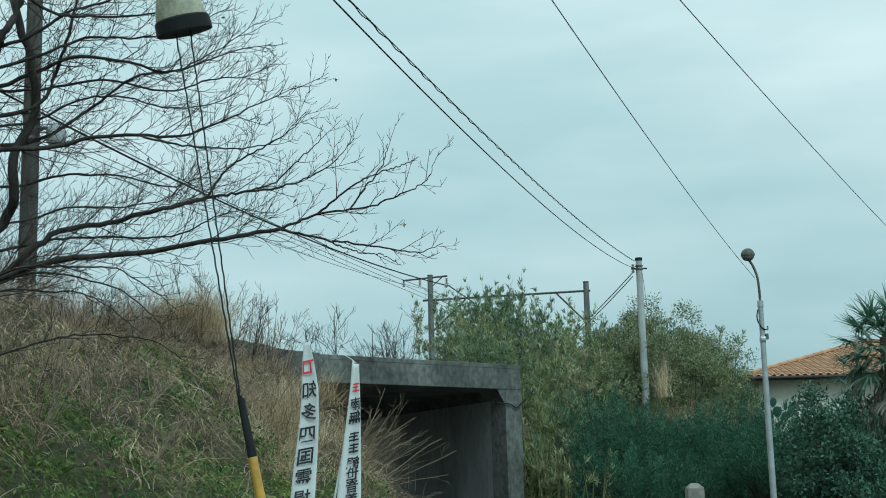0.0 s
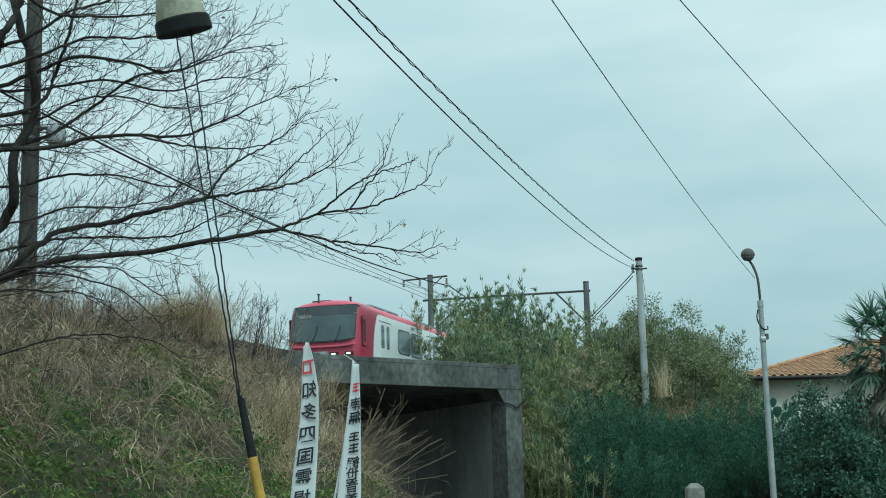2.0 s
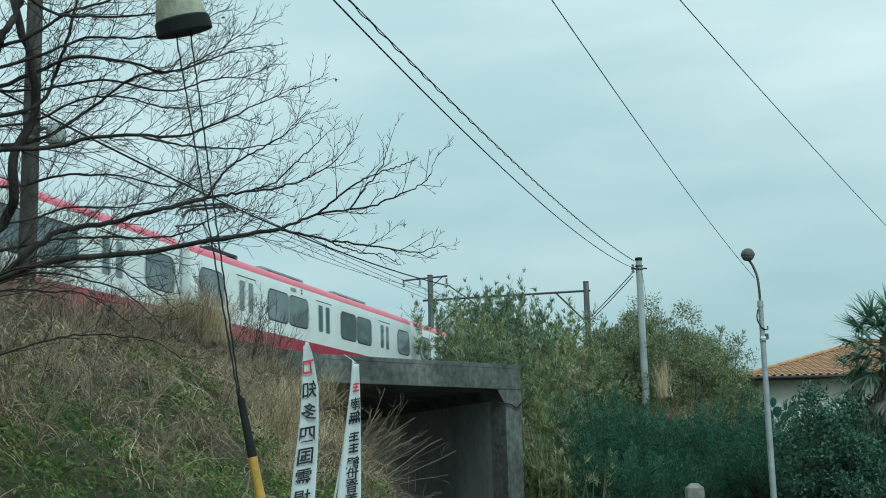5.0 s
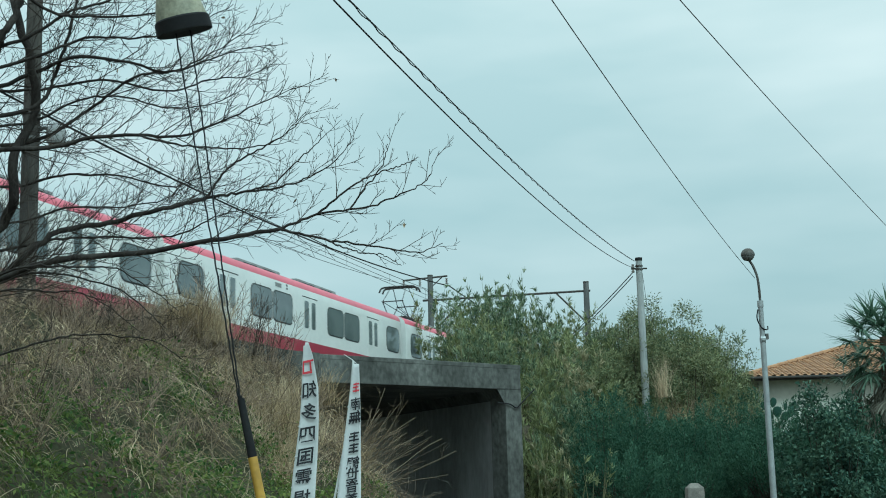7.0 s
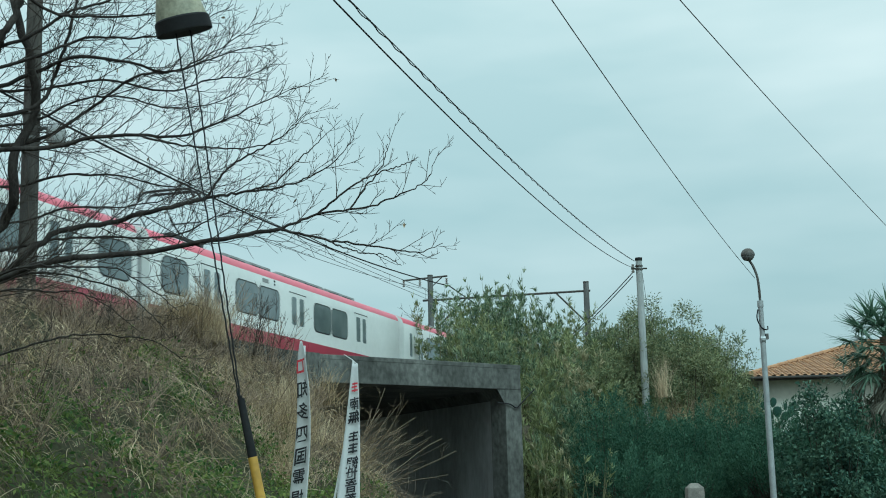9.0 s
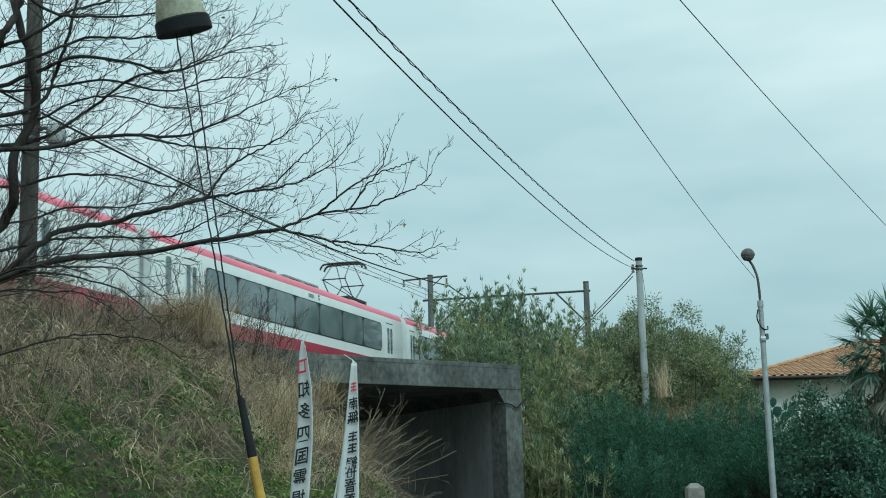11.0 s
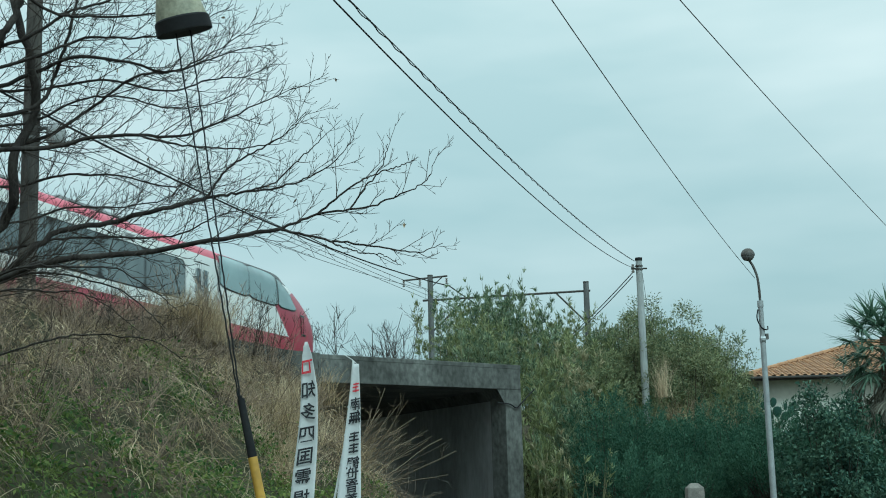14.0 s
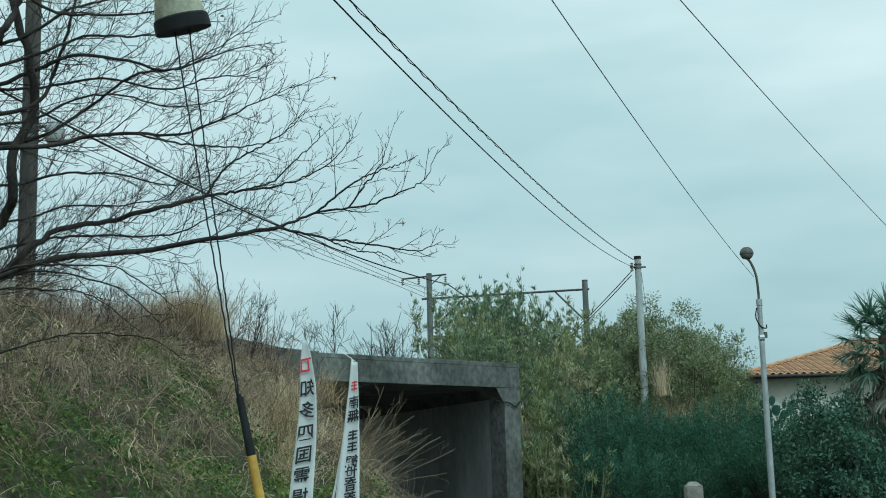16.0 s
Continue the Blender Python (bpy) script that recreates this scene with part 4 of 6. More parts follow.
# ------------------------------------------------------------------ roadside poles
def utility_pole_far():
    x, y = 6.84, 45.0
    t = thing("utility_pole", "pale grey concrete utility pole rising from the scrub", "utility pole", (x, y, 0))
    s = Soup()
    s.tube([(0, 0, -0.2), (0, 0, 8.9)], [0.150, 0.108], 20)
    part("shaft", s, POLE_CONC, t, smooth=True)
    s = Soup()
    s.tube([(0, 0, 8.88), (0, 0, 8.98)], 0.125, 16)
    part("pole_cap", s, BLACKP, t)
    for z in (8.55, 8.66):
        s = Soup()
        s.tube([(0, 0, z), (0, 0, z + 0.05)], 0.135, 16)
        part("bracket_band", s, STEEL, t)
    s = Soup()
    s.tube([(-0.28, -0.03, 8.6), (0.28, 0.03, 8.6)], 0.03, 6)
    part("bracket_arm", s, STEEL, t)
    for z in (8.45, 8.62):
        s = Soup()
        s.lathe([(0, 0), (0.05, 0), (0.06, 0.05), (0.03, 0.08), (0.06, 0.11), (0, 0.14)], 10, (-0.22, -0.05, z))
        part("insulator", s, CERAMIC, t)


def street_lamp():
    x, y = 6.84, 28.0
    t = thing("street_lamp", "slender grey steel street lamp with a round hooded head", "street lamp", (x, y, 0))
    s = Soup()
    s.tube([(0, 0, -0.1), (0, 0, 5.1)], [0.072, 0.054], 16)
    part("shaft", s, GALV, t, smooth=True)
    s = Soup()
    s.tube([(0, 0, 5.0), (0, 0, 5.14)], 0.066, 16)
    s.tube([(-0.05, 0, 4.3), (0.05, 0, 4.3)], 0.085, 12)
    part("collar", s, GALV, t)
    s = Soup()
    s.tube(spline([(0, 0, 5.1), (-0.005, 0, 5.4), (-0.03, 0, 5.68), (-0.11, 0, 5.92), (-0.20, 0, 6.06)], 14), 0.028, 10)
    part("arm", s, STEEL, t, smooth=True)
    s = Soup()
    s.lathe([(0, 0.15), (0.06, 0.14), (0.115, 0.10), (0.145, 0.045), (0.152, 0.0), (0.148, -0.02)], 24, (-0.20, 0, 6.15))
    part("hood", s, STEEL, t, "dark round metal hood", smooth=True)
    s = Soup()
    s.lathe([(0.142, -0.01), (0.13, -0.06), (0.09, -0.11), (0, -0.135)], 24, (-0.20, 0, 6.15))
    part("globe", s, LAMPGLASS, t, "unlit grey glass globe", smooth=True)
    s = Soup()
    s.tube(spline([(-0.07, -0.03, 4.95), (-0.10, -0.03, 4.75), (-0.02, -0.06, 4.55), (0.1, -0.06, 4.5), (0.11, -0.06, 4.58)], 12), 0.014, 6)
    part("drip_loop", s, WIRE, t)
    s = Soup()
    s.box((0.06, -0.05, 4.30), (0.12, 0.05, 4.42))
    part("junction_box", s, STEEL, t)


def old_pole():
    x, y = -6.95, 21.4
    t = thing("utility_pole", "old brown-grey utility pole standing behind a bare tree", "utility pole", (x, y, 0))
    s = Soup()
    s.tube([(0, 0, 0.2), (0.01, 0, 11.5)], [0.175, 0.125], 20)
    part("shaft", s, POLE_OLD, t, smooth=True)
    for z in (7.35, 7.8):
        s = Soup()
        s.tube([(0.0, 0, z), (0.0, 0, z + 0.05)], 0.165, 16)
        part("bracket_band", s, STEEL, t)
    s = Soup()
    s.tube([(0.15, -0.02, 7.55), (0.32, -0.05, 7.55)], 0.03, 6)
    part("bracket_arm", s, STEEL, t)
    s = Soup()
    s.lathe([(0, 0), (0.12, 0.0), (0.16, 0.05), (0.17, 0.22), (0.12, 0.34), (0, 0.36)], 20, (0.45, -0.05, 7.25))
    part("equipment_drum", s, BELLOWS, t, "pale grey drum on a bracket", smooth=True)


def street_cables():
    g = "overhead street cables"
    a, b = (6.68, 44.9, 8.86), (-1.32, 11.0, 6.33)
    cable("messenger_cable", a, b, 0.28, 0.006, WIRE, "black messenger cable of the twisted pair", "cable", 40, g)
    n = 900
    k = np.linspace(0, 1, n)[:, None]
    mid = np.array(a) + (np.array(b) - np.array(a)) * k - np.array([0, 0, 1.0]) * (1.12 * k * (1 - k)) - np.array([0, 0, 0.022])
    turn = k[:, 0] * 320
    mid += np.stack([np.cos(turn), np.zeros(n), np.sin(turn)], -1) * 0.009
    v, q = tube_arrays([(mid, 0.007, 0.007)], 5)
    tagged(array_mesh("twisted_cable", v, q, WIRE), "black cable coiled round its messenger wire", "cable", g)
    cable("overhead_cable", (6.68, 44.9, 8.58), (-1.49, 11.0, 6.38), 0.45, 0.0095, WIRE, "plain black cable hung below the pole top", "cable", 40, g)
    cable("overhead_cable", (6.76, 28, 5.64), (0.61, 10.0, 5.83), 0.13, 0.0055, WIRE_GREY, "thin black cable to the street lamp", "cable", 30, g)
    cable("overhead_cable", (13.27, 34, 6.15), (1.97, 12, 6.52), 0.12, 0.006, WIRE_GREY, "thin black cable crossing the road", "cable", 30, g)
    for dz in (0.0, -0.13):
        cable("service_cable", (6.6, 45, 8.45 + dz), (4.0, 62, 6.6 + dz), 0.2, 0.018, WIRE, "black service cable running behind the scrub", "cable", 20, g)
    cable("stay_wire", (6.95, 45.05, 8.5), (8.2, 50, 3.5), 0.0, 0.008, WIRE_GREY, "thin stay wire from the utility pole", "wire", 8, g)


# ------------------------------------------------------------------ plants
def far_height(x, y):
    p = Vector((x, y, 0)) - Vector((SIDE0.x, SIDE0.y, 0))
    q = p.dot(OUT)
    inward = Vector((FACE.y, -FACE.x, 0))
    z = 4.12 - max(q - 4.0, 0) * 0.5
    back = (Vector((x, y, 0)) - CORNER).dot(inward)
    return max(min(z, 0.2 + 1.6 * max(back, 0)), 0.0)


def near_ground(x, y):
    p = Vector((x, y, 0)) - Vector((SIDE0.x, SIDE0.y, 0))
    return max(near_height(p.dot(ALONG), p.dot(OUT)), 0.0)


def branch_line(rng, p, d, length, n, lift, wobble):
    pts = [np.array(p)]
    d = np.array(d) / np.linalg.norm(d)
    for _ in range(n):
        d = d + np.array([0, 0, lift / n]) + rng.normal(size=3) * wobble
        d /= np.linalg.norm(d)
        pts.append(pts[-1] + d * length / n)
    return np.array(pts)


def twig_spray(rng, line, r0, lines, count, reach, level, lift=0.3, spread=1.0, thin=0.0026, wobble=0.06):
    """Side shoots along a line, each with finer shoots in turn."""
    n = len(line)
    for _ in range(count):
        f = rng.uniform(0.12, 1.0)
        i = min(int(f * (n - 1)), n - 2)
        tan = line[i + 1] - line[i]
        tan = tan / np.linalg.norm(tan)
        side = rng.normal(size=3) * np.array([1, 0.6, 1])
        side -= tan * side.dot(tan)
        side /= np.linalg.norm(side)
        d = tan * rng.uniform(0.6, 1.2) + side * rng.uniform(0.5, 1.0) * spread + np.array([0, 0, 0.12])
        L = reach * rng.uniform(0.4, 1.15) * (1.18 - 0.62 * f)
        sub = branch_line(rng, line[i], d, L, 7 if level else 4, lift, wobble)
        rr = max(r0 * rng.uniform(0.5, 0.75) * (1.0 - 0.35 * f), thin)
        lines.append((sub, rr, max(rr * 0.4, thin * 0.6)))
        if level:
            twig_spray(rng, sub, rr, lines, max(int(count * 0.30), 3), reach * 0.48, level - 1, lift, spread, thin, wobble)


def shoots(rng, line, r0, lines, gap, reach, level, thin):
    """Alternate side shoots at fairly even gaps, each curving up and bearing finer ones."""
    long = np.linalg.norm(np.diff(line, axis=0), axis=1).sum()
    count = max(int(long / gap), 2)
    sign = 1 if rng.uniform() < 0.5 else -1
    n = len(line)
    for k in range(count):
        f = 0.06 + 0.94 * (k + rng.uniform(0.1, 0.9)) / count
        i = min(int(f * (n - 1)), n - 2)
        at = line[i] + (line[i + 1] - line[i]) * (f * (n - 1) - i)
        tan = line[i + 1] - line[i]
        tan = tan / np.linalg.norm(tan)
        side = np.cross(tan, (0, 1.0, 0)) + rng.normal(size=3) * 0.35 + np.array([0, rng.normal() * 0.5, 0])
        side /= np.linalg.norm(side)
        sign = -sign
        d = tan * rng.uniform(0.75, 1.15) + side * (sign * rng.uniform(0.45, 0.85)) + np.array([0, 0, 0.10])
        L = reach * rng.uniform(0.45, 1.15) * (1.1 - 0.62 * f)
        sub = branch_line(rng, at, d, L, 8 if level == 2 else 5 if level else 3, 0.30, 0.05 if level else 0.08)
        rr = max(r0 * rng.uniform(0.45, 0.75) * (1.0 - 0.35 * f), thin)
        lines[level].append((sub, rr, max(rr * 0.4, thin * 0.6)))
        if level:
            shoots(rng, sub, rr, lines, gap * 0.70, reach * 0.46, level - 1, thin)


def bare_tree():
    """The large leafless tree whose limbs reach out over the bank."""
    rng = np.random.default_rng(11)
    t = thing("bare_tree", "large leafless tree with long arching dark limbs and fine twigs", "tree", (-5.5, 12.7, 0))
    o = np.array([-5.5, 12.7, 0.0])
    trunk = spline([(-5.55, 12.7, 0.2), (-5.4, 12.7, 1.8), (-5.15, 12.7, 3.2), (-5.05, 12.9, 4.6), (-5.1, 12.8, 6.0), (-5.0, 12.6, 7.6)], 24) - o
    v, q = tube_arrays([(trunk, 0.26, 0.10)], 14)
    array_mesh("trunk", v, q, BARK, t, smooth=True)
    lines = ([], [], [])
    grown = []

    def limb(depth, r0, r1, count, reach, *bends):
        """One limb that bends through a few places (x, z) at about one depth; count sets how close its shoots stand."""
        ctrl = [(x, depth + 0.12 * math.sin(2.1 * k + 9 * depth), z) for k, (x, z) in enumerate(bends)]
        if bends[0][0] < -3.6:
            ctrl = [(-5.12, 12.75, bends[0][1] - 0.25)] + ctrl
        else:
            # a side limb springs from the nearest older one
            old = np.concatenate(grown)
            ctrl[0] = tuple(old[np.argmin(((old - np.array(ctrl[0])) ** 2).sum(1))])
        line = spline(ctrl, 34) - o
        line[2:-1] += rng.normal(size=(31, 3)) * 0.006
        grown.append(line + o)
        v, q = tube_arrays([(line, r0, r1)], 9)
        array_mesh("limb", v, q, BARK, t, smooth=True)
        shoots(rng, line, min(r0 * 0.30 + 0.0045, 0.012), lines, max(2.6 / count, 0.14), reach * 1.25, 2, 0.0028)

    limb(12.0, 0.042, 0.018, 26, 0.75, (-4.37, 3.33), (-4.14, 3.45), (-3.64, 3.59), (-2.86, 3.69), (-2.11, 3.77), (-1.52, 3.84))
    limb(12.0, 0.014, 0.003, 14, 0.42, (-1.52, 3.84), (-1.17, 4.00), (-0.81, 4.25), (-0.59, 4.43), (-0.50, 4.65))
    limb(11.9, 0.011, 0.003, 13, 0.36, (-1.16, 3.99), (-0.69, 4.05), (-0.37, 4.12), (-0.15, 4.27), (-0.01, 4.57))
    limb(12.1, 0.009, 0.003, 9, 0.3, (-0.94, 4.19), (-0.61, 4.35), (-0.37, 4.47), (-0.21, 4.57))
    limb(11.8, 0.013, 0.003, 15, 0.36, (-1.50, 3.80), (-1.03, 3.72), (-0.61, 3.62), (-0.23, 3.56), (0.00, 3.67))
    limb(11.7, 0.008, 0.003, 8, 0.28, (-1.10, 3.71), (-0.80, 3.58), (-0.57, 3.55), (-0.38, 3.41))
    limb(12.8, 0.036, 0.019, 24, 0.75, (-4.58, 3.49), (-4.18, 3.77), (-3.81, 4.06), (-3.39, 4.14), (-2.97, 4.19), (-2.63, 4.29), (-2.38, 4.38))
    limb(12.8, 0.016, 0.003, 18, 0.5, (-2.38, 4.38), (-2.00, 4.38), (-1.58, 4.46), (-1.15, 4.67), (-0.86, 4.91))
    limb(13.0, 0.014, 0.003, 16, 0.5, (-2.42, 4.42), (-2.20, 4.67), (-1.95, 4.89), (-1.60, 5.02), (-1.32, 5.29))
    limb(12.7, 0.01, 0.003, 12, 0.4, (-1.99, 4.36), (-1.69, 4.46), (-1.40, 4.69), (-1.23, 4.92), (-1.18, 5.05))
    limb(12.4, 0.03, 0.003, 30, 0.6, (-4.40, 4.74), (-3.87, 4.83), (-3.50, 4.90), (-3.01, 4.89), (-2.60, 4.91), (-2.19, 5.04), (-1.77, 5.16), (-1.41, 5.40))
    limb(12.2, 0.012, 0.003, 16, 0.45, (-2.96, 4.83), (-2.51, 4.73), (-2.07, 4.73), (-1.62, 4.76), (-1.28, 5.02))
    limb(13.2, 0.028, 0.003, 28, 0.55, (-4.80, 5.63), (-4.28, 5.89), (-3.84, 5.99), (-3.31, 5.93), (-2.86, 5.86), (-2.51, 5.89), (-2.11, 6.02), (-1.76, 6.14))
    limb(13.4, 0.022, 0.003, 22, 0.55, (-4.34, 5.19), (-3.70, 5.50), (-3.22, 5.81), (-2.82, 5.94), (-2.37, 6.11), (-1.92, 6.38))
    limb(13.2, 0.06, 0.04, 14, 0.7, (-4.83, 3.95), (-4.58, 4.27), (-4.43, 4.47), (-4.43, 4.96), (-4.29, 5.43), (-4.29, 5.96), (-4.45, 6.48), (-4.58, 7.09))
    limb(13.2, 0.026, 0.012, 14, 0.65, (-4.29, 5.43), (-4.10, 5.82), (-3.89, 6.27), (-3.77, 6.83))
    limb(12.9, 0.05, 0.03, 10, 0.6, (-4.66, 5.87), (-4.47, 6.14), (-4.40, 6.46), (-4.30, 6.82))
    limb(13.0, 0.018, 0.003, 20, 0.5, (-4.24, 3.94), (-3.65, 4.02), (-2.80, 4.03), (-2.29, 4.19), (-1.95, 4.27))
    limb(13.5, 0.017, 0.003, 20, 0.5, (-4.52, 4.72), (-4.03, 4.77), (-3.45, 4.78), (-2.91, 4.67), (-2.51, 4.73), (-2.11, 4.93))
    limb(13.5, 0.015, 0.003, 18, 0.5, (-4.42, 4.35), (-3.89, 4.43), (-3.35, 4.44), (-2.91, 4.56), (-2.60, 4.85))
    limb(13.6, 0.018, 0.003, 22, 0.5, (-4.40, 5.79), (-3.63, 5.84), (-2.95, 5.76), (-2.49, 5.85), (-2.08, 5.84), (-1.81, 6.02))
    limb(12.6, 0.02, 0.003, 22, 0.55, (-4.05, 5.84), (-3.58, 6.03), (-3.03, 5.95), (-2.52, 6.10), (-2.08, 6.35))
    limb(13.0, 0.022, 0.008, 16, 0.6, (-4.31, 6.12), (-3.84, 6.43), (-3.44, 6.61), (-3.09, 6.83))
    limb(12.5, 0.022, 0.006, 20, 0.55, (-4.42, 6.53), (-3.90, 6.29), (-3.35, 6.17), (-2.88, 6.17), (-2.42, 6.38))
    limb(13.3, 0.016, 0.003, 20, 0.48, (-4.34, 5.35), (-3.86, 5.59), (-3.32, 5.55), (-2.88, 5.47), (-2.35, 5.52), (-1.99, 5.72))
    limb(11.6, 0.013, 0.003, 14, 0.38, (-3.89, 3.45), (-3.44, 3.48), (-2.99, 3.47), (-2.64, 3.26), (-2.38, 3.05))
    limb(11.4, 0.012, 0.003, 12, 0.38, (-4.04, 3.24), (-3.49, 3.22), (-3.12, 3.17), (-2.70, 2.86))
    limb(13.0, 0.013, 0.004, 12, 0.45, (-4.63, 2.76), (-4.01, 2.97), (-3.56, 3.04), (-2.96, 2.95), (-2.59, 2.73))
    limb(12.2, 0.014, 0.003, 12, 0.4, (-4.21, 3.47), (-3.71, 3.51), (-3.12, 3.38), (-2.79, 3.12), (-2.60, 2.95))
    for group, sides in zip(lines, (3, 3, 5)):
        v, q = tube_arrays(group, sides)
        array_mesh("twig_mass", v, q, TWIG, t, "fine dark leafless twigs", "stuff", smooth=True)
    # a few dry leaves that still hang
    n = 40
    pick = rng.integers(0, len(lines[1]), n)
    base = np.array([lines[1][i][0][-1] for i in pick])
    v, q = leaf_arrays(base, rng.normal(size=(n, 3)) - np.array([0, 0, 1.0]), rng.uniform(0.03, 0.06, n), rng.uniform(0.02, 0.035, n), np.full(n, 0.2), rng)
    array_mesh("leaf_litter", v, q, STEM, t, "", "stuff")


def bare_shrub_at(name, x, y, z, height, spread, stems, seed, label, group, mat=None, level=1, thin=0.003, stout=0.0055, bend=0.10):
    rng = np.random.default_rng(seed)
    t = thing(name, label, "shrub" if height < 5 else "tree", (x, y, z), group)
    main, fine = [], []
    for _ in range(stems):
        a = rng.uniform(0, 2 * math.pi)
        d = np.array([math.cos(a) * spread, math.sin(a) * spread, 1.0])
        line = branch_line(rng, np.array([math.cos(a), math.sin(a), 0]) * 0.12 * height * rng.uniform(0, 1), d, height * rng.uniform(0.6, 1.08), 8, 0.25, bend)
        r = stout * height * rng.uniform(0.7, 1.2)
        main.append((line, r, r * 0.3))
        twig_spray(rng, line, r * 0.8, fine, 7, height * 0.33, level, 0.35, 1.0, thin)
    v, q = tube_arrays(main, 5)
    array_mesh("stem", v, q, mat or TWIG, t, "", "stuff", smooth=True)
    v, q = tube_arrays(fine, 3)
    array_mesh("twig_mass", v, q, mat or TWIG, t, "", "stuff")
    return t


def shrubs():
    g = "leafless saplings on the embankment"
    rng = np.random.default_rng(44)
    k = 0
    # straight-stemmed saplings that line the parapet
    for i in range(14):
        f = i / 13
        x, y = -5.25 + 2.75 * f + rng.normal() * 0.12, 25.6 + 5.7 * f + rng.normal() * 0.15
        k += 1
        bare_shrub_at("sapling", x, y, near_ground(x, y) - 0.1, rng.uniform(1.35, 2.15) * (1 - 0.2 * f), 0.36, 6, 40 + k, "leafless straight-stemmed sapling beside the concrete parapet", g, TWIG if i % 2 else BRUSH, 1, 0.0042, 0.0062, 0.05)
    for x, y, h in ((-6.9, 22.0, 1.2), (-7.4, 21.0, 1.3), (-7.9, 22.6, 1.2), (-8.2, 24.0, 1.7), (-6.6, 24.6, 1.3),
                    (-6.0, 21.2, 1.3), (-5.6, 22.6, 1.2), (-6.5, 20.2, 1.5), (-5.4, 20.0, 1.2), (-5.0, 18.4, 1.3), (-5.6, 17.2, 1.5), (-5.2, 16.2, 1.4)):
        k += 1
        bare_shrub_at("sapling", x, y, near_ground(x, y) - 0.1, h, 0.6, 8, 40 + k, "leafless brown sapling among dry grass on the embankment", g, BRUSH, 1, 0.0032)
    # a dark seed-headed weed on the crest
    for x, y, h in ((-5.85, 22.0, 1.15),):
        k += 1
        bare_shrub_at("seeding_weed", x, y, near_ground(x, y) - 0.05, h, 0.12, 5, 140 + k, "tall dark dead weed with dense seed heads", g, TWIG, 1, 0.004, 0.007, 0.04)
    g = "bare trees behind the railway"
    for x, y, h in ((-5.6, 81, 9.2), (-5.0, 82, 10.0), (-4.2, 80, 10.2), (-3.5, 82, 10.2), (-2.7, 81, 10.0), (-1.9, 83, 9.6)):
        k += 1
        bare_shrub_at("far_bare_tree", x, y, 1.3, h * 1.02, 0.55, 13, 40 + k, "small leafless tree behind the railway line", g, level=2, thin=0.013)


def scatter(rng, n, s_lo, s_hi, q_lo, q_hi):
    """Roots on the near embankment: places along and out from the line."""
    s, q = rng.uniform(s_lo, s_hi, n), rng.uniform(q_lo, q_hi, n)
    z = np.array([max(near_height(a, b), -0.1) for a, b in zip(s, q)])
    x = SIDE0.x + ALONG.x * s + OUT.x * q
    y = SIDE0.y + ALONG.y * s + OUT.y * q
    return np.stack([x, y, z], -1), s, q


def clumpy(p, scale, seed):
    return np.array([noise.noise(Vector((a[0] * scale, a[1] * scale, a[2] * scale + seed))) for a in p])


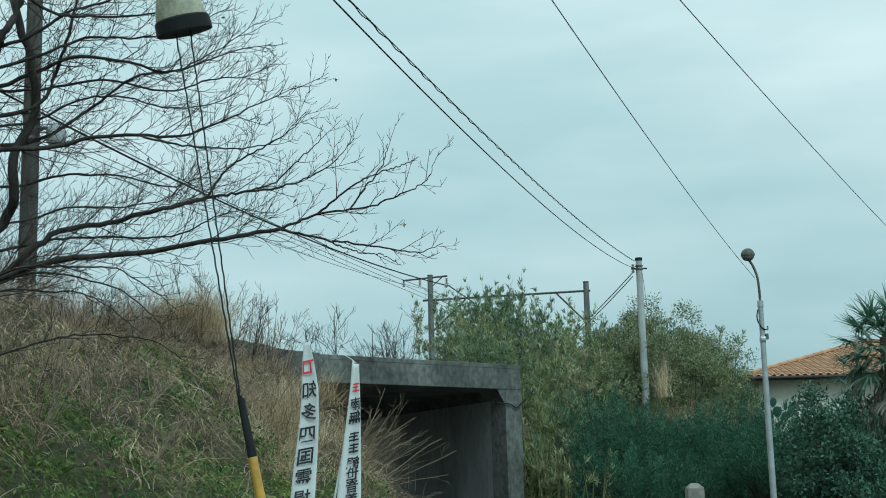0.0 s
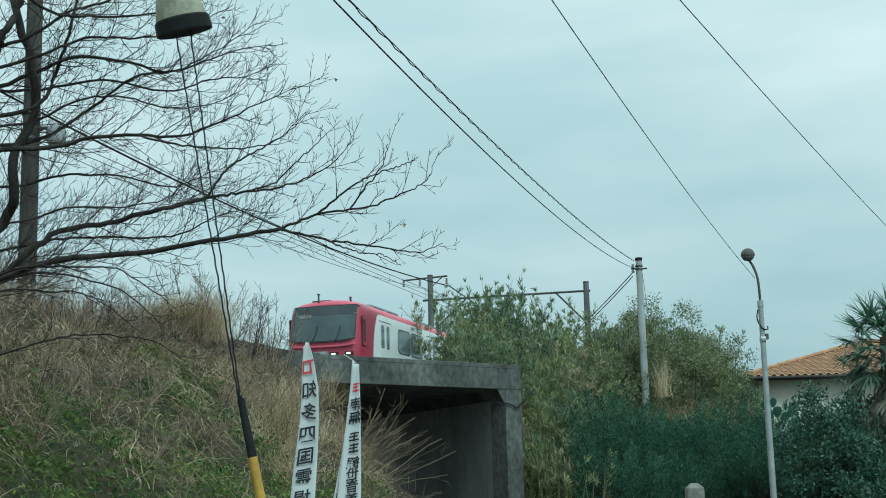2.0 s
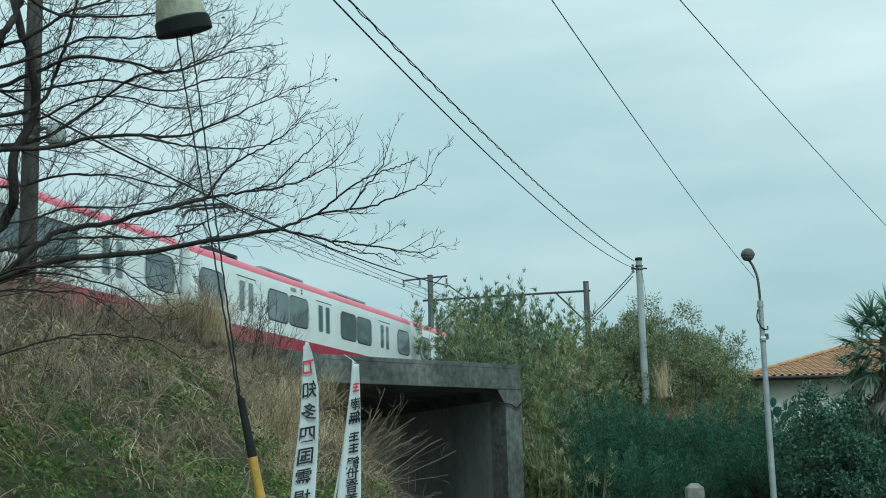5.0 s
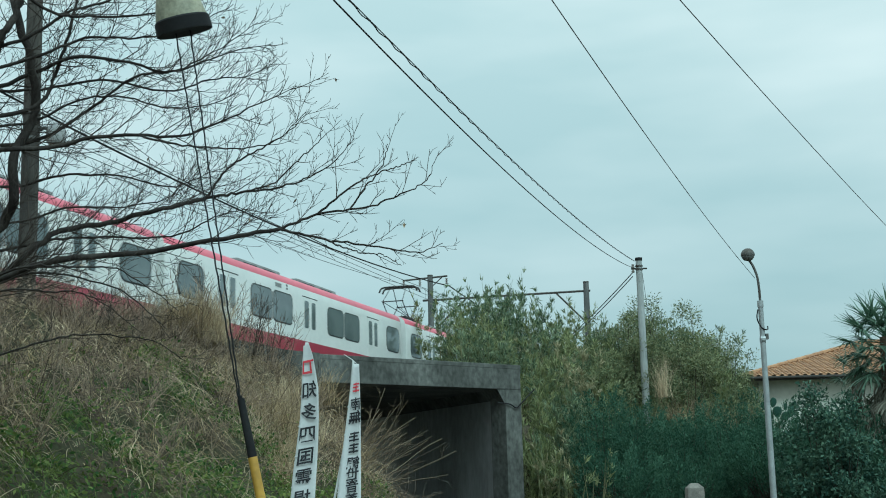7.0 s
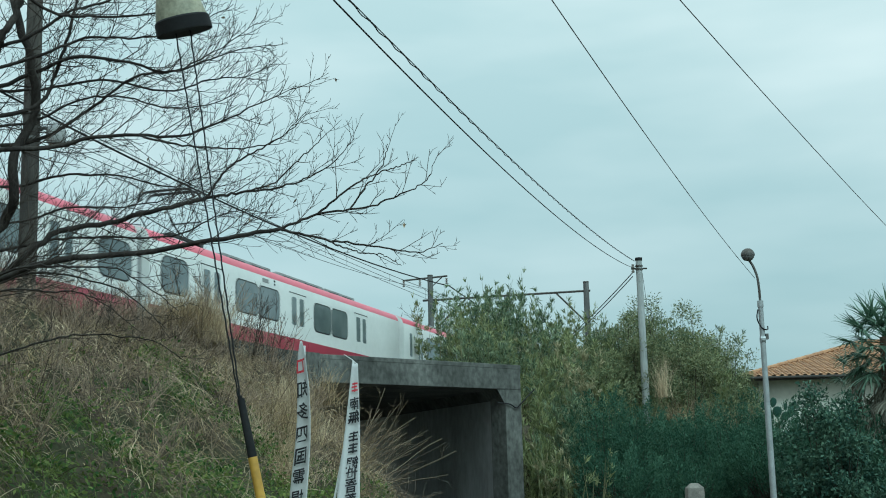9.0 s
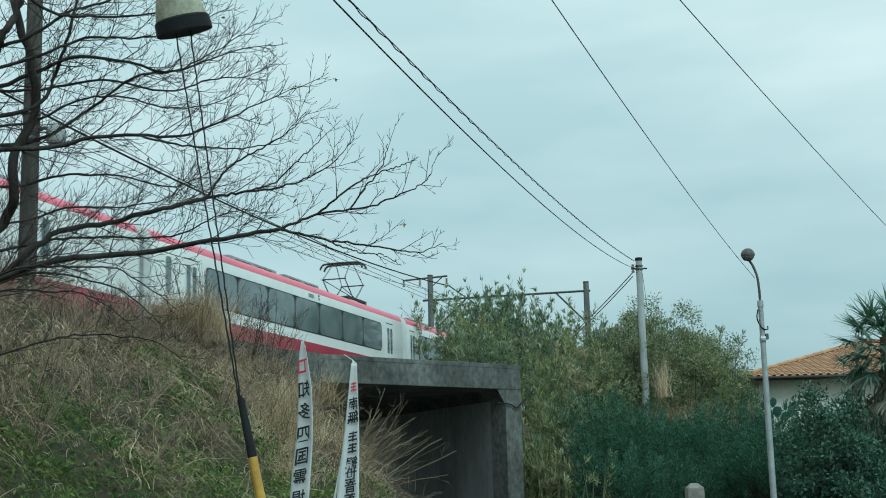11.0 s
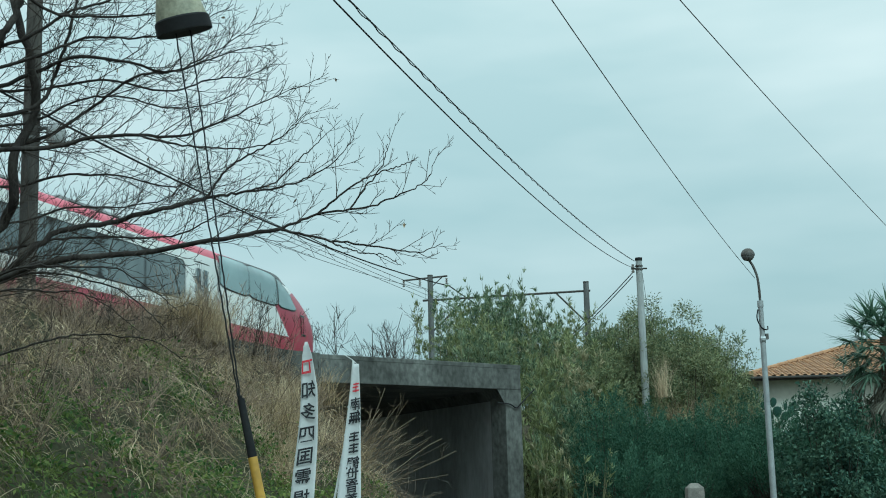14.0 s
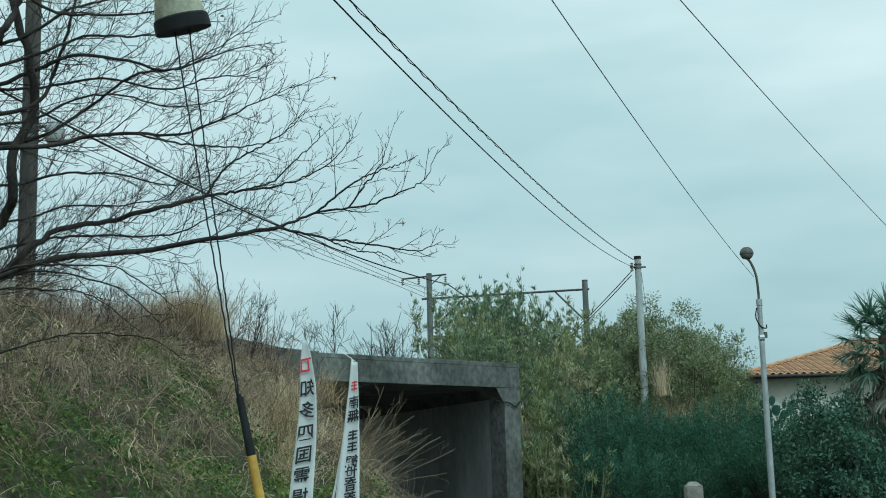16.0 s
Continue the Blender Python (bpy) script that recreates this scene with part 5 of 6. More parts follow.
def grasses():
    rng = np.random.default_rng(5)
    up = np.array([0, 0, 1.0])
    down = np.array([OUT.x, OUT.y, 0])

    def green_zone(p):
        return clumpy(p, 0.62, 3.0) * 2.3 + (3.15 - p[:, 2]) * 0.62 - np.maximum(p[:, 1] - 23.5, 0) * 0.40

    def tussocks(name, clumps, per, keep, mat, label, length, width, curl, fan, spread, s=(-36, -13), q=(0.8, 9.8), steps=3):
        """Blades in tussocks: those of one tussock share a lean and a length, and fan out from its foot."""
        c, a, b = scatter(rng, clumps, *s, *q)
        c = c[keep(c)]
        k = len(c)
        lean = rng.normal(size=(k, 3)) * np.array([0.5, 0.5, 0.1]) + down * 0.35
        size = rng.uniform(*length, k) * np.clip(1 + clumpy(c, 0.9, 7) * 0.9, 0.5, 1.7)
        who = np.repeat(np.arange(k), per)
        n = len(who)
        off = rng.normal(size=(n, 3)) * np.array([spread, spread, 0.3 * spread])
        d = up * 0.75 + lean[who] + off * (fan / spread) + rng.normal(size=(n, 3)) * 0.25
        v, f = blade_arrays(c[who] + off, d, size[who] * rng.uniform(0.45, 1.15, n), rng.uniform(*width, n), rng.uniform(*curl, n), rng, steps)
        return tagged(array_mesh(name, v, f, mat), label, "grass", "", "stuff")

    tussocks("dry_grass", 3800, 26, lambda p: green_zone(p) < rng.uniform(-0.2, 0.9, len(p)), DRY,
             "tangled dry brown grass tussocks on the embankment", (0.25, 0.65), (0.008, 0.016), (0.4, 2.2), 0.75, 0.15)
    tussocks("pale_straw", 1500, 16, lambda p: clumpy(p, 0.7, 9.0) + 0.22 * (p[:, 2] - 2.4) > rng.uniform(-0.3, 0.2, len(p)), STRAW,
             "pale dead straw tufts in the grass", (0.25, 0.7), (0.010, 0.018), (0.4, 2.2), 0.8, 0.14, steps=4)
    tussocks("green_weeds", 4200, 24, lambda p: green_zone(p) > rng.uniform(-0.1, 0.7, len(p)), GREENG,
             "green weeds on the lower embankment", (0.14, 0.38), (0.008, 0.017), (0.6, 2.0), 0.6, 0.10, q=(2.5, 10.2), steps=2)
    # low leafy weeds, in rounded pads
    c, a, b = scatter(rng, 2600, -38, -14, 2.5, 10.2)
    c = c[green_zone(c) > rng.uniform(-0.1, 0.7, len(c))]
    who = np.repeat(np.arange(len(c)), 22)
    n = len(who)
    off = rng.normal(size=(n, 3)) * np.array([0.12, 0.12, 0.06])
    p = c[who] + off + up * rng.uniform(0.06, 0.28, len(c))[who][:, None]
    v, f = leaf_arrays(p, off * 4 + rng.normal(size=(n, 3)) * 0.5 + up * 0.4, rng.uniform(0.05, 0.12, n), rng.uniform(0.02, 0.05, n), np.full(n, 0.15), rng)
    tagged(array_mesh("leafy_weeds", v, f, GREENG), "low green leafy weeds on the embankment", "weeds", "", "stuff")
    # dark dead stems
    p, a, b = scatter(rng, 11000, -38, -13, 0.5, 9.6)
    p = p[clumpy(p, 0.6, 2.0) + (p[:, 2] - 2.2) * 0.3 + np.maximum(p[:, 1] - 23, 0) * 0.08 > rng.uniform(-0.3, 0.6, len(p))]
    lines = []
    for r in p:
        d = up * rng.uniform(0.3, 1.2) + rng.normal(size=3) * 0.7
        lines.append((branch_line(rng, r, d, rng.uniform(0.5, 1.35), 6, -0.9, 0.16), rng.uniform(0.004, 0.009), 0.002))
    v, f = tube_arrays(lines, 3)
    tagged(array_mesh("dry_stems", v, f, BRUSH), "brown dead stems over the embankment", "stems", "", "stuff")
    # long pale vines that arch and loop over the growth
    p, a, b = scatter(rng, 950, -38, -13, 2.0, 9.8)
    lines = []
    for r in p:
        d = up * rng.uniform(0.5, 1.3) + rng.normal(size=3) * 0.8
        lines.append((branch_line(rng, r, d, rng.uniform(0.35, 1.0), 9, rng.uniform(-3.2, -0.6), 0.26), rng.uniform(0.004, 0.0075), 0.0025))
    v, f = tube_arrays(lines, 4)
    tagged(array_mesh("dead_vines", v, f, STRAW), "pale looping dead vines over the growth", "vines", "", "stuff")


def plumes():
    tuft("reed_plume", 7.15, 43.2, 4.0, 160, (0.9, 1.5), 0.16, STRAW, "pale dry reed plume rising from the scrub", "grass clump", 61, (0, 0), 0.10, (0.1, 0.5))
    tuft("reed_plume", 7.7, 43.0, 3.2, 220, (0.6, 1.1), 0.4, DRY, "brown dead reeds hanging in the scrub", "grass clump", 62, (0, 0), 0.35, (0.8, 1.9))
    tuft("reed_plume", 8.6, 42.6, 2.9, 260, (0.6, 1.2), 0.5, DRY, "brown dead reeds hanging in the scrub", "grass clump", 63, (0, 0), 0.5, (0.8, 1.9))
    for i, (x, y, z, h) in enumerate(((8.0, 43.2, 2.6, 1.9), (9.0, 43.0, 2.3, 1.8), (9.9, 43.4, 2.0, 1.9))):
        bare_shrub_at("dead_bush", x, y, z, h, 0.9, 16, 400 + i, "grey-brown dead bush among the scrub", "scrub on the bank", STEM, 1)


def brush():
    """Dense leafless brush on the upper slope and round the underpass."""
    rng = np.random.default_rng(33)
    protos = []
    for i in range(5):
        t = bare_shrub_at("brushwood", 0, 0, -60, 0.75 + 0.12 * i, 1.1, 9, 300 + i, "tangled leafless brown brushwood on the embankment slope", "brushwood on the embankment", BRUSH, 1)
        protos.append(t)
    n = 0
    while n < 130:
        s, q = rng.uniform(-37, -16.5), rng.uniform(2.2, 8.2)
        if n > 50:
            s, q = rng.uniform(-37, -22), rng.uniform(1.7, 3.6)
        p = rail_point(s, q, 0)
        z = near_height(s, q)
        if z < 0.8 or p.x > -2.6 or (z < 2.4 and s < -23 and rng.uniform() < 0.8):
            continue
        m = Matrix.Translation((p.x, p.y, z - 0.05)) @ Matrix.Rotation(rng.uniform(0, 6), 4, "Z") @ Matrix.Rotation(rng.uniform(-0.3, 0.3), 4, "X")
        if n < 5:
            protos[n].matrix_basis = m
        else:
            copy_thing(protos[n % 5], m)
        n += 1


def tuft(name, x, y, z, n, length, lean, mat, label, category, seed, towards=(0, 0), spread=0.35, curl=(0.5, 1.3)):
    """One clump of long blades that fan out from its foot."""
    rng = np.random.default_rng(seed)
    root = rng.normal(size=(n, 3)) * np.array([spread, spread, 0.02])
    d = np.array([towards[0], towards[1], 1.0]) + rng.normal(size=(n, 3)) * lean
    v, f = blade_arrays(root, d, rng.uniform(*length, n), rng.uniform(0.007, 0.016, n), rng.uniform(*curl, n), rng, 5)
    t = thing(name, label, category, (x, y, z), "dry grass clumps")
    array_mesh("blade", v, f, mat, t, "", "stuff")


def tufts():
    for i, (x, y, n, L, mt) in enumerate(((-4.85, 26.0, 900, (0.7, 1.25), STRAW), (-5.2, 25.7, 1000, (0.7, 1.2), DRY), (-5.05, 26.3, 800, (0.8, 1.35), DRY), (-5.55, 25.3, 600, (0.5, 1.0), DRY),
                                          (-6.3, 25.2, 400, (0.4, 0.75), DRY), (-7.0, 24.2, 400, (0.4, 0.7), DRY), (-7.7, 23.2, 400, (0.4, 0.7), DRY))):
        tuft("pampas_clump", x, y, max(near_ground(x, y), 3.85) + 0.25, n, L, 0.36, mt, "tall tan pampas grass clump on the embankment crest", "grass clump", 3 + i, (0, 0), 0.20, (0.2, 1.0))
    k = 10
    for x, y, z, n, L, to in ((-2.75, 30.3, 1.2, 420, (0.7, 1.35), (0.35, 0)), (-2.6, 29.8, 0.7, 420, (0.7, 1.3), (0.35, 0.1)), (-2.9, 30.9, 1.6, 420, (0.7, 1.4), (0.35, 0)),
                              (-2.9, 29.0, 1.0, 420, (0.6, 1.2), (0.3, 0)), (-3.0, 30.0, 1.9, 400, (0.6, 1.2), (0.2, 0))):
        k += 1
        tuft("dead_grass_clump", x, y, near_ground(x, y) + 0.05 * z, n, L, 0.42, STRAW if k % 2 else DRY, "arching dead grass clump beside the underpass mouth", "grass clump", k, to, 0.25, (0.6, 1.5))
    # upright dry grass round the feet of the banners
    rng = np.random.default_rng(17)
    for i in range(22):
        x, y = rng.uniform(-3.5, -2.6), rng.uniform(22.0, 27.0)
        tuft("dead_grass_clump", x, y, near_ground(x, y) - 0.05, 200, (0.35, 0.85), 0.34, STRAW if i % 3 == 0 else DRY, "upright dry tan grass clump on the slope by the banners", "grass clump", 200 + i, (0.1, 0), 0.18, (0.2, 1.2))
    for i, (x, y, z, h) in enumerate(((-2.5, 30.6, 1.2, 2.3), (-2.4, 30.2, 0.9, 2.5), (-2.4, 31.0, 1.7, 2.1), (-2.6, 30.7, 1.9, 2.0))):
        rng = np.random.default_rng(90 + i)
        t = thing("dead_shrub", "leafless pale shrub leaning across the underpass mouth", "shrub", (x, y, z - 0.1), "shrubs at the underpass")
        main, fine = [], []
        for _ in range(18):
            d = np.array([rng.uniform(-0.2, 1.5), rng.normal() * 0.35, 1.0])
            line = branch_line(rng, np.zeros(3), d, h * rng.uniform(0.6, 1.2), 8, -0.2, 0.07)
            main.append((line, 0.012, 0.005))
            twig_spray(rng, line, 0.009, fine, 4, 0.6, 1, 0.1)
        v, q = tube_arrays(main, 5)
        array_mesh("stem", v, q, STEM, t, "", "stuff")
        v, q = tube_arrays(fine, 3)
        array_mesh("twig_mass", v, q, STEM, t, "", "stuff")


def bamboo_plant(height, seed, mat, label, leaves=1500):
    """A clump of slender bamboo with leaf sprays towards the tips."""
    rng = np.random.default_rng(seed)
    t = thing("bamboo", label, "bamboo", (0, 0, -50), "bamboo on the embankment")
    culms, base, way = [], [], []
    for _ in range(9):
        a = rng.uniform(0, 2 * math.pi)
        line = branch_line(rng, np.array([math.cos(a), math.sin(a), 0]) * rng.uniform(0.05, 0.65), (math.cos(a) * 0.10, math.sin(a) * 0.10, 1), height * rng.uniform(0.62, 1.13), 9, 0.0, 0.05)
        culms.append((line, 0.016, 0.004))
        for _ in range(leaves // 60):
            f = rng.uniform(0.10, 1.0) ** 0.75
            i = min(int(f * 9), 8)
            p = line[i] + (line[i + 1] - line[i]) * (f * 9 - i)
            ang = rng.uniform(0, 2 * math.pi)
            out = np.array([math.cos(ang), math.sin(ang), rng.uniform(0.1, 1.1)])
            node = p + out * rng.uniform(0.02, 0.30) * (1.1 - 0.75 * f)
            m = int(rng.integers(8, 14))
            base.append(node + rng.normal(size=(m, 3)) * 0.025)
            way.append(out * 0.7 + np.array([0, 0, 0.35 + 1.0 * f]) + rng.normal(size=(m, 3)) * 0.55)
    base, way = np.concatenate(base), np.concatenate(way)
    n = len(base)
    v, q = tube_arrays(culms, 4)
    array_mesh("culm", v, q, CULM, t, "", "stuff")
    v, q = leaf_arrays(base, way, rng.uniform(0.13, 0.32, n), rng.uniform(0.020, 0.038, n), rng.uniform(0.0, 0.35, n), rng)
    array_mesh("foliage", v, q, mat, t, "", "stuff")
    return t


def leafy_shrub(name, height, radius, seed, mat, label, group, leaves=2600, size=(0.06, 0.12), slim=0.5, loose=0.25):
    """A rounded but ragged evergreen bush: stems and clumps of leaves."""
    rng = np.random.default_rng(seed)
    t = thing(name, label, "shrub", (0, 0, -50), group)
    stems, base, way = [], [], []
    clumps = int(16 + 8 * height)
    for _ in range(clumps):
        a, u = rng.uniform(0, 2 * math.pi), rng.uniform(0, 1) ** 0.6
        top = np.array([math.cos(a) * radius * u, math.sin(a) * radius * u, height * (0.22 + 0.78 * rng.uniform(0, 1) * (1 - 0.45 * u * u)) * rng.uniform(0.85, 1.08)])
        mid = top * np.array([0.35, 0.35, 0.5])
        stems.append((spline([(0, 0, 0), mid, top], 6), 0.02, 0.005))
        m = leaves // clumps
        off = np.clip(rng.normal(size=(m, 3)), -1.7, 1.7) * np.array([1, 1, 0.8]) * (loose * min(radius * 0.75, 0.9))
        base.append(top + off)
        way.append(off + rng.normal(size=(m, 3)) * 0.5 + np.array([0, 0, 0.35]))
    base, way = np.concatenate(base), np.concatenate(way)
    base[:, 2] = np.maximum(base[:, 2], 0.03)
    n = len(base)
    v, q = tube_arrays(stems, 4)
    array_mesh("stem", v, q, TWIG, t, "", "stuff")
    v, q = leaf_arrays(base, way, rng.uniform(*size, n), rng.uniform(size[0] * slim * 0.9, size[1] * slim, n), rng.uniform(0, 0.3, n), rng)
    array_mesh("foliage", v, q, mat, t, "", "stuff")
    return t


def conifer(height, radius, seed, label):
    """A feathery conifer: many upswept sprays of fine scale leaves on hidden stems."""
    rng = np.random.default_rng(seed)
    t = thing("conifer", label, "conifer", (0, 0, -50), "evergreen thicket")
    stems, base, way = [], [], []
    for _ in range(62):
        a, u = rng.uniform(0, 2 * math.pi), rng.uniform(0, 1) ** 0.6
        out = np.array([math.cos(a), math.sin(a), 0.0])
        top = out * radius * u + np.array([0, 0, height * (0.15 + 0.85 * rng.uniform(0, 1) * (1 - 0.35 * u * u))])
        stems.append((spline([(0, 0, 0), top * np.array([0.55, 0.55, 0.5]), top], 6), 0.018, 0.004))
        m = 135
        f = rng.uniform(0, 1, m)
        axis = out * 0.34 + np.array([0, 0, 0.80])
        off = rng.normal(size=(m, 3)) * np.array([0.13, 0.13, 0.08]) * (1.15 - f)[:, None]
        base.append(top - axis * 0.3 + axis * f[:, None] + off)
        way.append(axis * 0.9 + off * 3.5 + rng.normal(size=(m, 3)) * 0.25)
    base, way = np.concatenate(base), np.concatenate(way)
    base[:, 2] = np.maximum(base[:, 2], 0.03)
    n = len(base)
    v, q = tube_arrays(stems, 4)
    array_mesh("stem", v, q, TWIG, t, "", "stuff")
    v, q = leaf_arrays(base, way, rng.uniform(0.05, 0.11, n), rng.uniform(0.018, 0.036, n), rng.uniform(-0.1, 0.2, n), rng)
    array_mesh("foliage", v, q, CONIFER, t, "", "stuff")
    return t


def woods():
    rng = np.random.default_rng(21)
    sil_x = [-1.8, -0.9, 0.64, 1.58, 2.51, 3.42, 4.62, 5.55, 6.23, 6.77, 7.71, 8.63, 9.37, 9.96, 10.7, 11.37, 11.7]
    sil_z = [7.3, 7.6, 8.3, 8.6, 8.15, 7.8, 7.4, 7.3, 7.3, 7.95, 7.9, 7.75, 7.3, 6.95, 6.5, 6.2, 5.4]
    kinds = {}
    for i, h in enumerate((2.2, 2.8, 3.4, 4.0, 4.6, 5.2, 5.8)):
        for j in range(2):
            kinds[(h, j)] = bamboo_plant(h, 100 + 2 * i + j, BAMBOO if j else BAMBOO_OLIVE, "dense dark green bamboo clump on the railway embankment" if j else "dense yellowish olive bamboo clump on the railway embankment", int(430 * h))
    pale = [bamboo_plant(2.4, 130, BAMBOO_PALE, "withered straw-coloured bamboo clump among the green", 800), bamboo_plant(3.0, 131, BAMBOO_PALE, "withered straw-coloured bamboo clump among the green", 1000)]
    used = set()

    def stand(proto, x, y, z, turn):
        m = Matrix.Translation((x, y, z)) @ Matrix.Rotation(turn, 4, "Z")
        if proto.name in used:
            return copy_thing(proto, m)
        used.add(proto.name)
        proto.matrix_basis = m
        return proto

    # bamboo, row behind row; the outline dips to both ends
    for y, dz in ((49.5, 0.0), (47.6, -0.1), (45.8, -0.7), (44.0, -1.4), (42.2, -2.3), (40.4, -3.3), (38.9, -4.2)):
        x = 0.30 * y / 48 if y > 46 else (0.75 if y > 43 else 1.9 + (43 - y) * 0.30)
        while x < 10.4 * y / 48:
            ref = x * 48 / y
            top = 1.5 + (np.interp(ref, sil_x, sil_z) - 1.5) * y / 48 + dz + rng.uniform(-0.65, 0.2)
            g = far_height(x, y)
            want = top - g
            if y < 45.6 and 6.2 < ref < 8.4:
                x += 0.6
                continue
            if want > 1.2 and (ref < 7.2 or y > 43.0):
                h = min((k[0] for k in kinds), key=lambda a: abs(a - want))
                if rng.uniform() < 0.07:
                    stand(pale[int(rng.integers(0, 2))], x, y, g, rng.uniform(0, 6))
                elif ref < 6.0 or rng.uniform() < 0.2:
                    stand(kinds[(h, int(rng.integers(0, 2)))], x, y, g, rng.uniform(0, 6))
                if ref > 5.2:
                    scrub.append((x, y, g, want))
            x += rng.uniform(0.48, 0.75)
    # olive scrub that takes over towards the house
    protos = {h: leafy_shrub("scrub_bush", h, 1.0 + 0.12 * h, 150 + i, SCRUB, "olive-brown wild scrub on the bank", "scrub on the bank", int(1350 * h), (0.08, 0.20), 0.22, 0.20) for i, h in enumerate((1.8, 2.6, 3.4, 4.2, 5.0, 5.8, 6.6))}
    for x, y, g, want in scrub:
        h = min(protos, key=lambda a: abs(a - want))
        stand(protos[h], x + rng.uniform(-0.3, 0.3), y + rng.uniform(-0.3, 0.3), g, rng.uniform(0, 6))
    # dark feathery conifers in front, of several heights
    dark = [(h, conifer(h, r, 170 + i, "dark blue-green feathery conifer in a dense unclipped hedge")) for i, (h, r) in enumerate(((2.0, 1.0), (2.5, 1.15), (3.0, 1.1), (3.4, 1.25), (3.9, 1.1), (4.3, 1.2)))]
    hx = [2.74, 2.99, 3.44, 4.77, 5.7, 6.18, 7.14, 8.36, 9.09, 9.94, 10.82, 11.76, 13.5]
    hz = [2.86, 3.1, 3.95, 3.9, 3.25, 3.3, 3.25, 3.37, 3.45, 3.2, 3.2, 3.2, 3.2]
    for y, dz in ((40.0, 0.0), (38.2, -0.1), (36.4, -0.5), (34.6, -1.0)):
        x = 4.35 * y / 38 + (39.5 - y) * 0.08
        while x < 13.2 * y / 38:
            yy = y + rng.uniform(-0.8, 0.8)
            top = 1.5 + (np.interp(x * 38 / y, hx, hz) - 1.5) * y / 38 + dz + rng.uniform(-0.6, 0.15)
            h, proto = min(dark, key=lambda a: abs(a[0] - top))
            stand(proto, x, yy, max(min(top - h, 0.3), -0.5), rng.uniform(0, 6))
            x += rng.uniform(0.7, 1.1)
    stand(bamboo_plant(1.9, 140, BAMBOO_OLIVE, "thin olive bamboo spray leaning from the thicket", 120), 3.45, 33.4, 0.0, 0.4)
    stand(bamboo_plant(2.5, 141, BAMBOO_PALE, "thin pale bamboo spray leaning from the thicket", 240), 2.9, 36.6, 0.1, 2.4)
    stand(kinds[(2.2, 0)], 2.7, 37.4, 0.3, 1.0)
    for x, y, k in ((3.1, 38.2, (2.8, 1)), (2.6, 38.0, (2.8, 0)), (3.3, 37.2, (2.2, 1)), (2.9, 36.9, (2.2, 0)), (3.5, 38.4, (2.8, 1))):
        stand(kinds[k], x, y, far_height(x, y), 2.3 * x)
    # a broad-leaved tree before the house wall, and a palm beside it
    tall = leafy_shrub("evergreen_tree", 3.35, 0.85, 190, LEAF_B, "dull green broad-leaved evergreen tree before the house wall", "evergreen thicket", 5200, (0.07, 0.15))
    for x, y, z, turn in ((8.55, 30.6, 0.0, 1.0), (9.05, 30.2, -0.25, 3.0), (8.75, 29.4, -0.6, 5.0)):
        stand(tall, x, y, z, turn)
    for x, y, k in ((10.1, 32.6, 1), (11.0, 33.4, 2), (8.4, 33.6, 1), (10.5, 31.6, 0)):
        stand(dark[k][1], x, y, 0.0, x)
    # a lone thin clump at the end of the bamboo, and dead reeds at its foot
    stand(kinds[(4.0, 0)], -0.35, 49.8, far_height(-0.35, 49.8), 0.7)


scrub = []


def palm(x, y, top, live, dead_n, size, seed):
    rng = np.random.default_rng(seed)
    t = thing("fan_palm", "windmill palm with dark fan leaves and a dead skirt", "palm", (x, y, 0), "fan palms")
    v, q = tube_arrays([(spline([(0, 0, -0.1), (0.03, 0, 1.5), (-0.02, 0, top * 0.65), (0, 0, top)], 16), 0.16, 0.12)], 14)
    array_mesh("trunk", v, q, FIBRE, t, "fibrous brown trunk", smooth=True)
    for k in range(live + dead_n):
        dead = k >= live
        a = k * 2.399963
        el = rng.uniform(-1.35, -0.55) if dead else 1.3 - 2.0 * (k / live) ** 0.85
        d = np.array([math.cos(a) * math.cos(el), math.sin(a) * math.cos(el), math.sin(el)])
        base = np.array([0, 0, top - (0.3 + 1.7 * (k - live) / max(dead_n, 1) if dead else 0.3 * k / live)])
        L = rng.uniform(0.55, 0.85) * size
        f = np.linspace(0, 1, 5)
        stalk = base + np.outer(f, d) * L - np.array([0, 0, 1]) * (f ** 2)[:, None] * (0.12 if not dead else 0.05)
        tip = stalk[-1]
        side = np.cross(d, [0, 0, 1.0])
        side /= max(np.linalg.norm(side), 1e-6)
        upv = np.cross(side, d)
        # the fan is tilted at random about its stalk
        roll = rng.normal() * 0.3
        side, upv = side * math.cos(roll) + upv * math.sin(roll), upv * math.cos(roll) - side * math.sin(roll)
        n = 38
        th = np.linspace(-1.9, 1.9, n)
        way = np.outer(np.cos(th), d) + np.outer(np.sin(th), side) + upv * 0.12 + rng.normal(size=(n, 3)) * 0.03
        ln = (0.72 - 0.16 * np.abs(th) / 1.9) * rng.uniform(0.9, 1.08, n) * size
        root = np.repeat(tip[None], n, 0)
        v1, q1 = blade_arrays(root, way, ln, np.full(n, 0.068 * size), np.full(n, 1.5 if dead else 0.55), rng, 4)
        v2, q2 = tube_arrays([(stalk, 0.014, 0.009)], 4)
        array_mesh("dead_frond" if dead else "frond", np.vstack([v1, v2]), np.vstack([q1, q2 + len(v1)]), PALM_DEAD if dead else PALM, t)


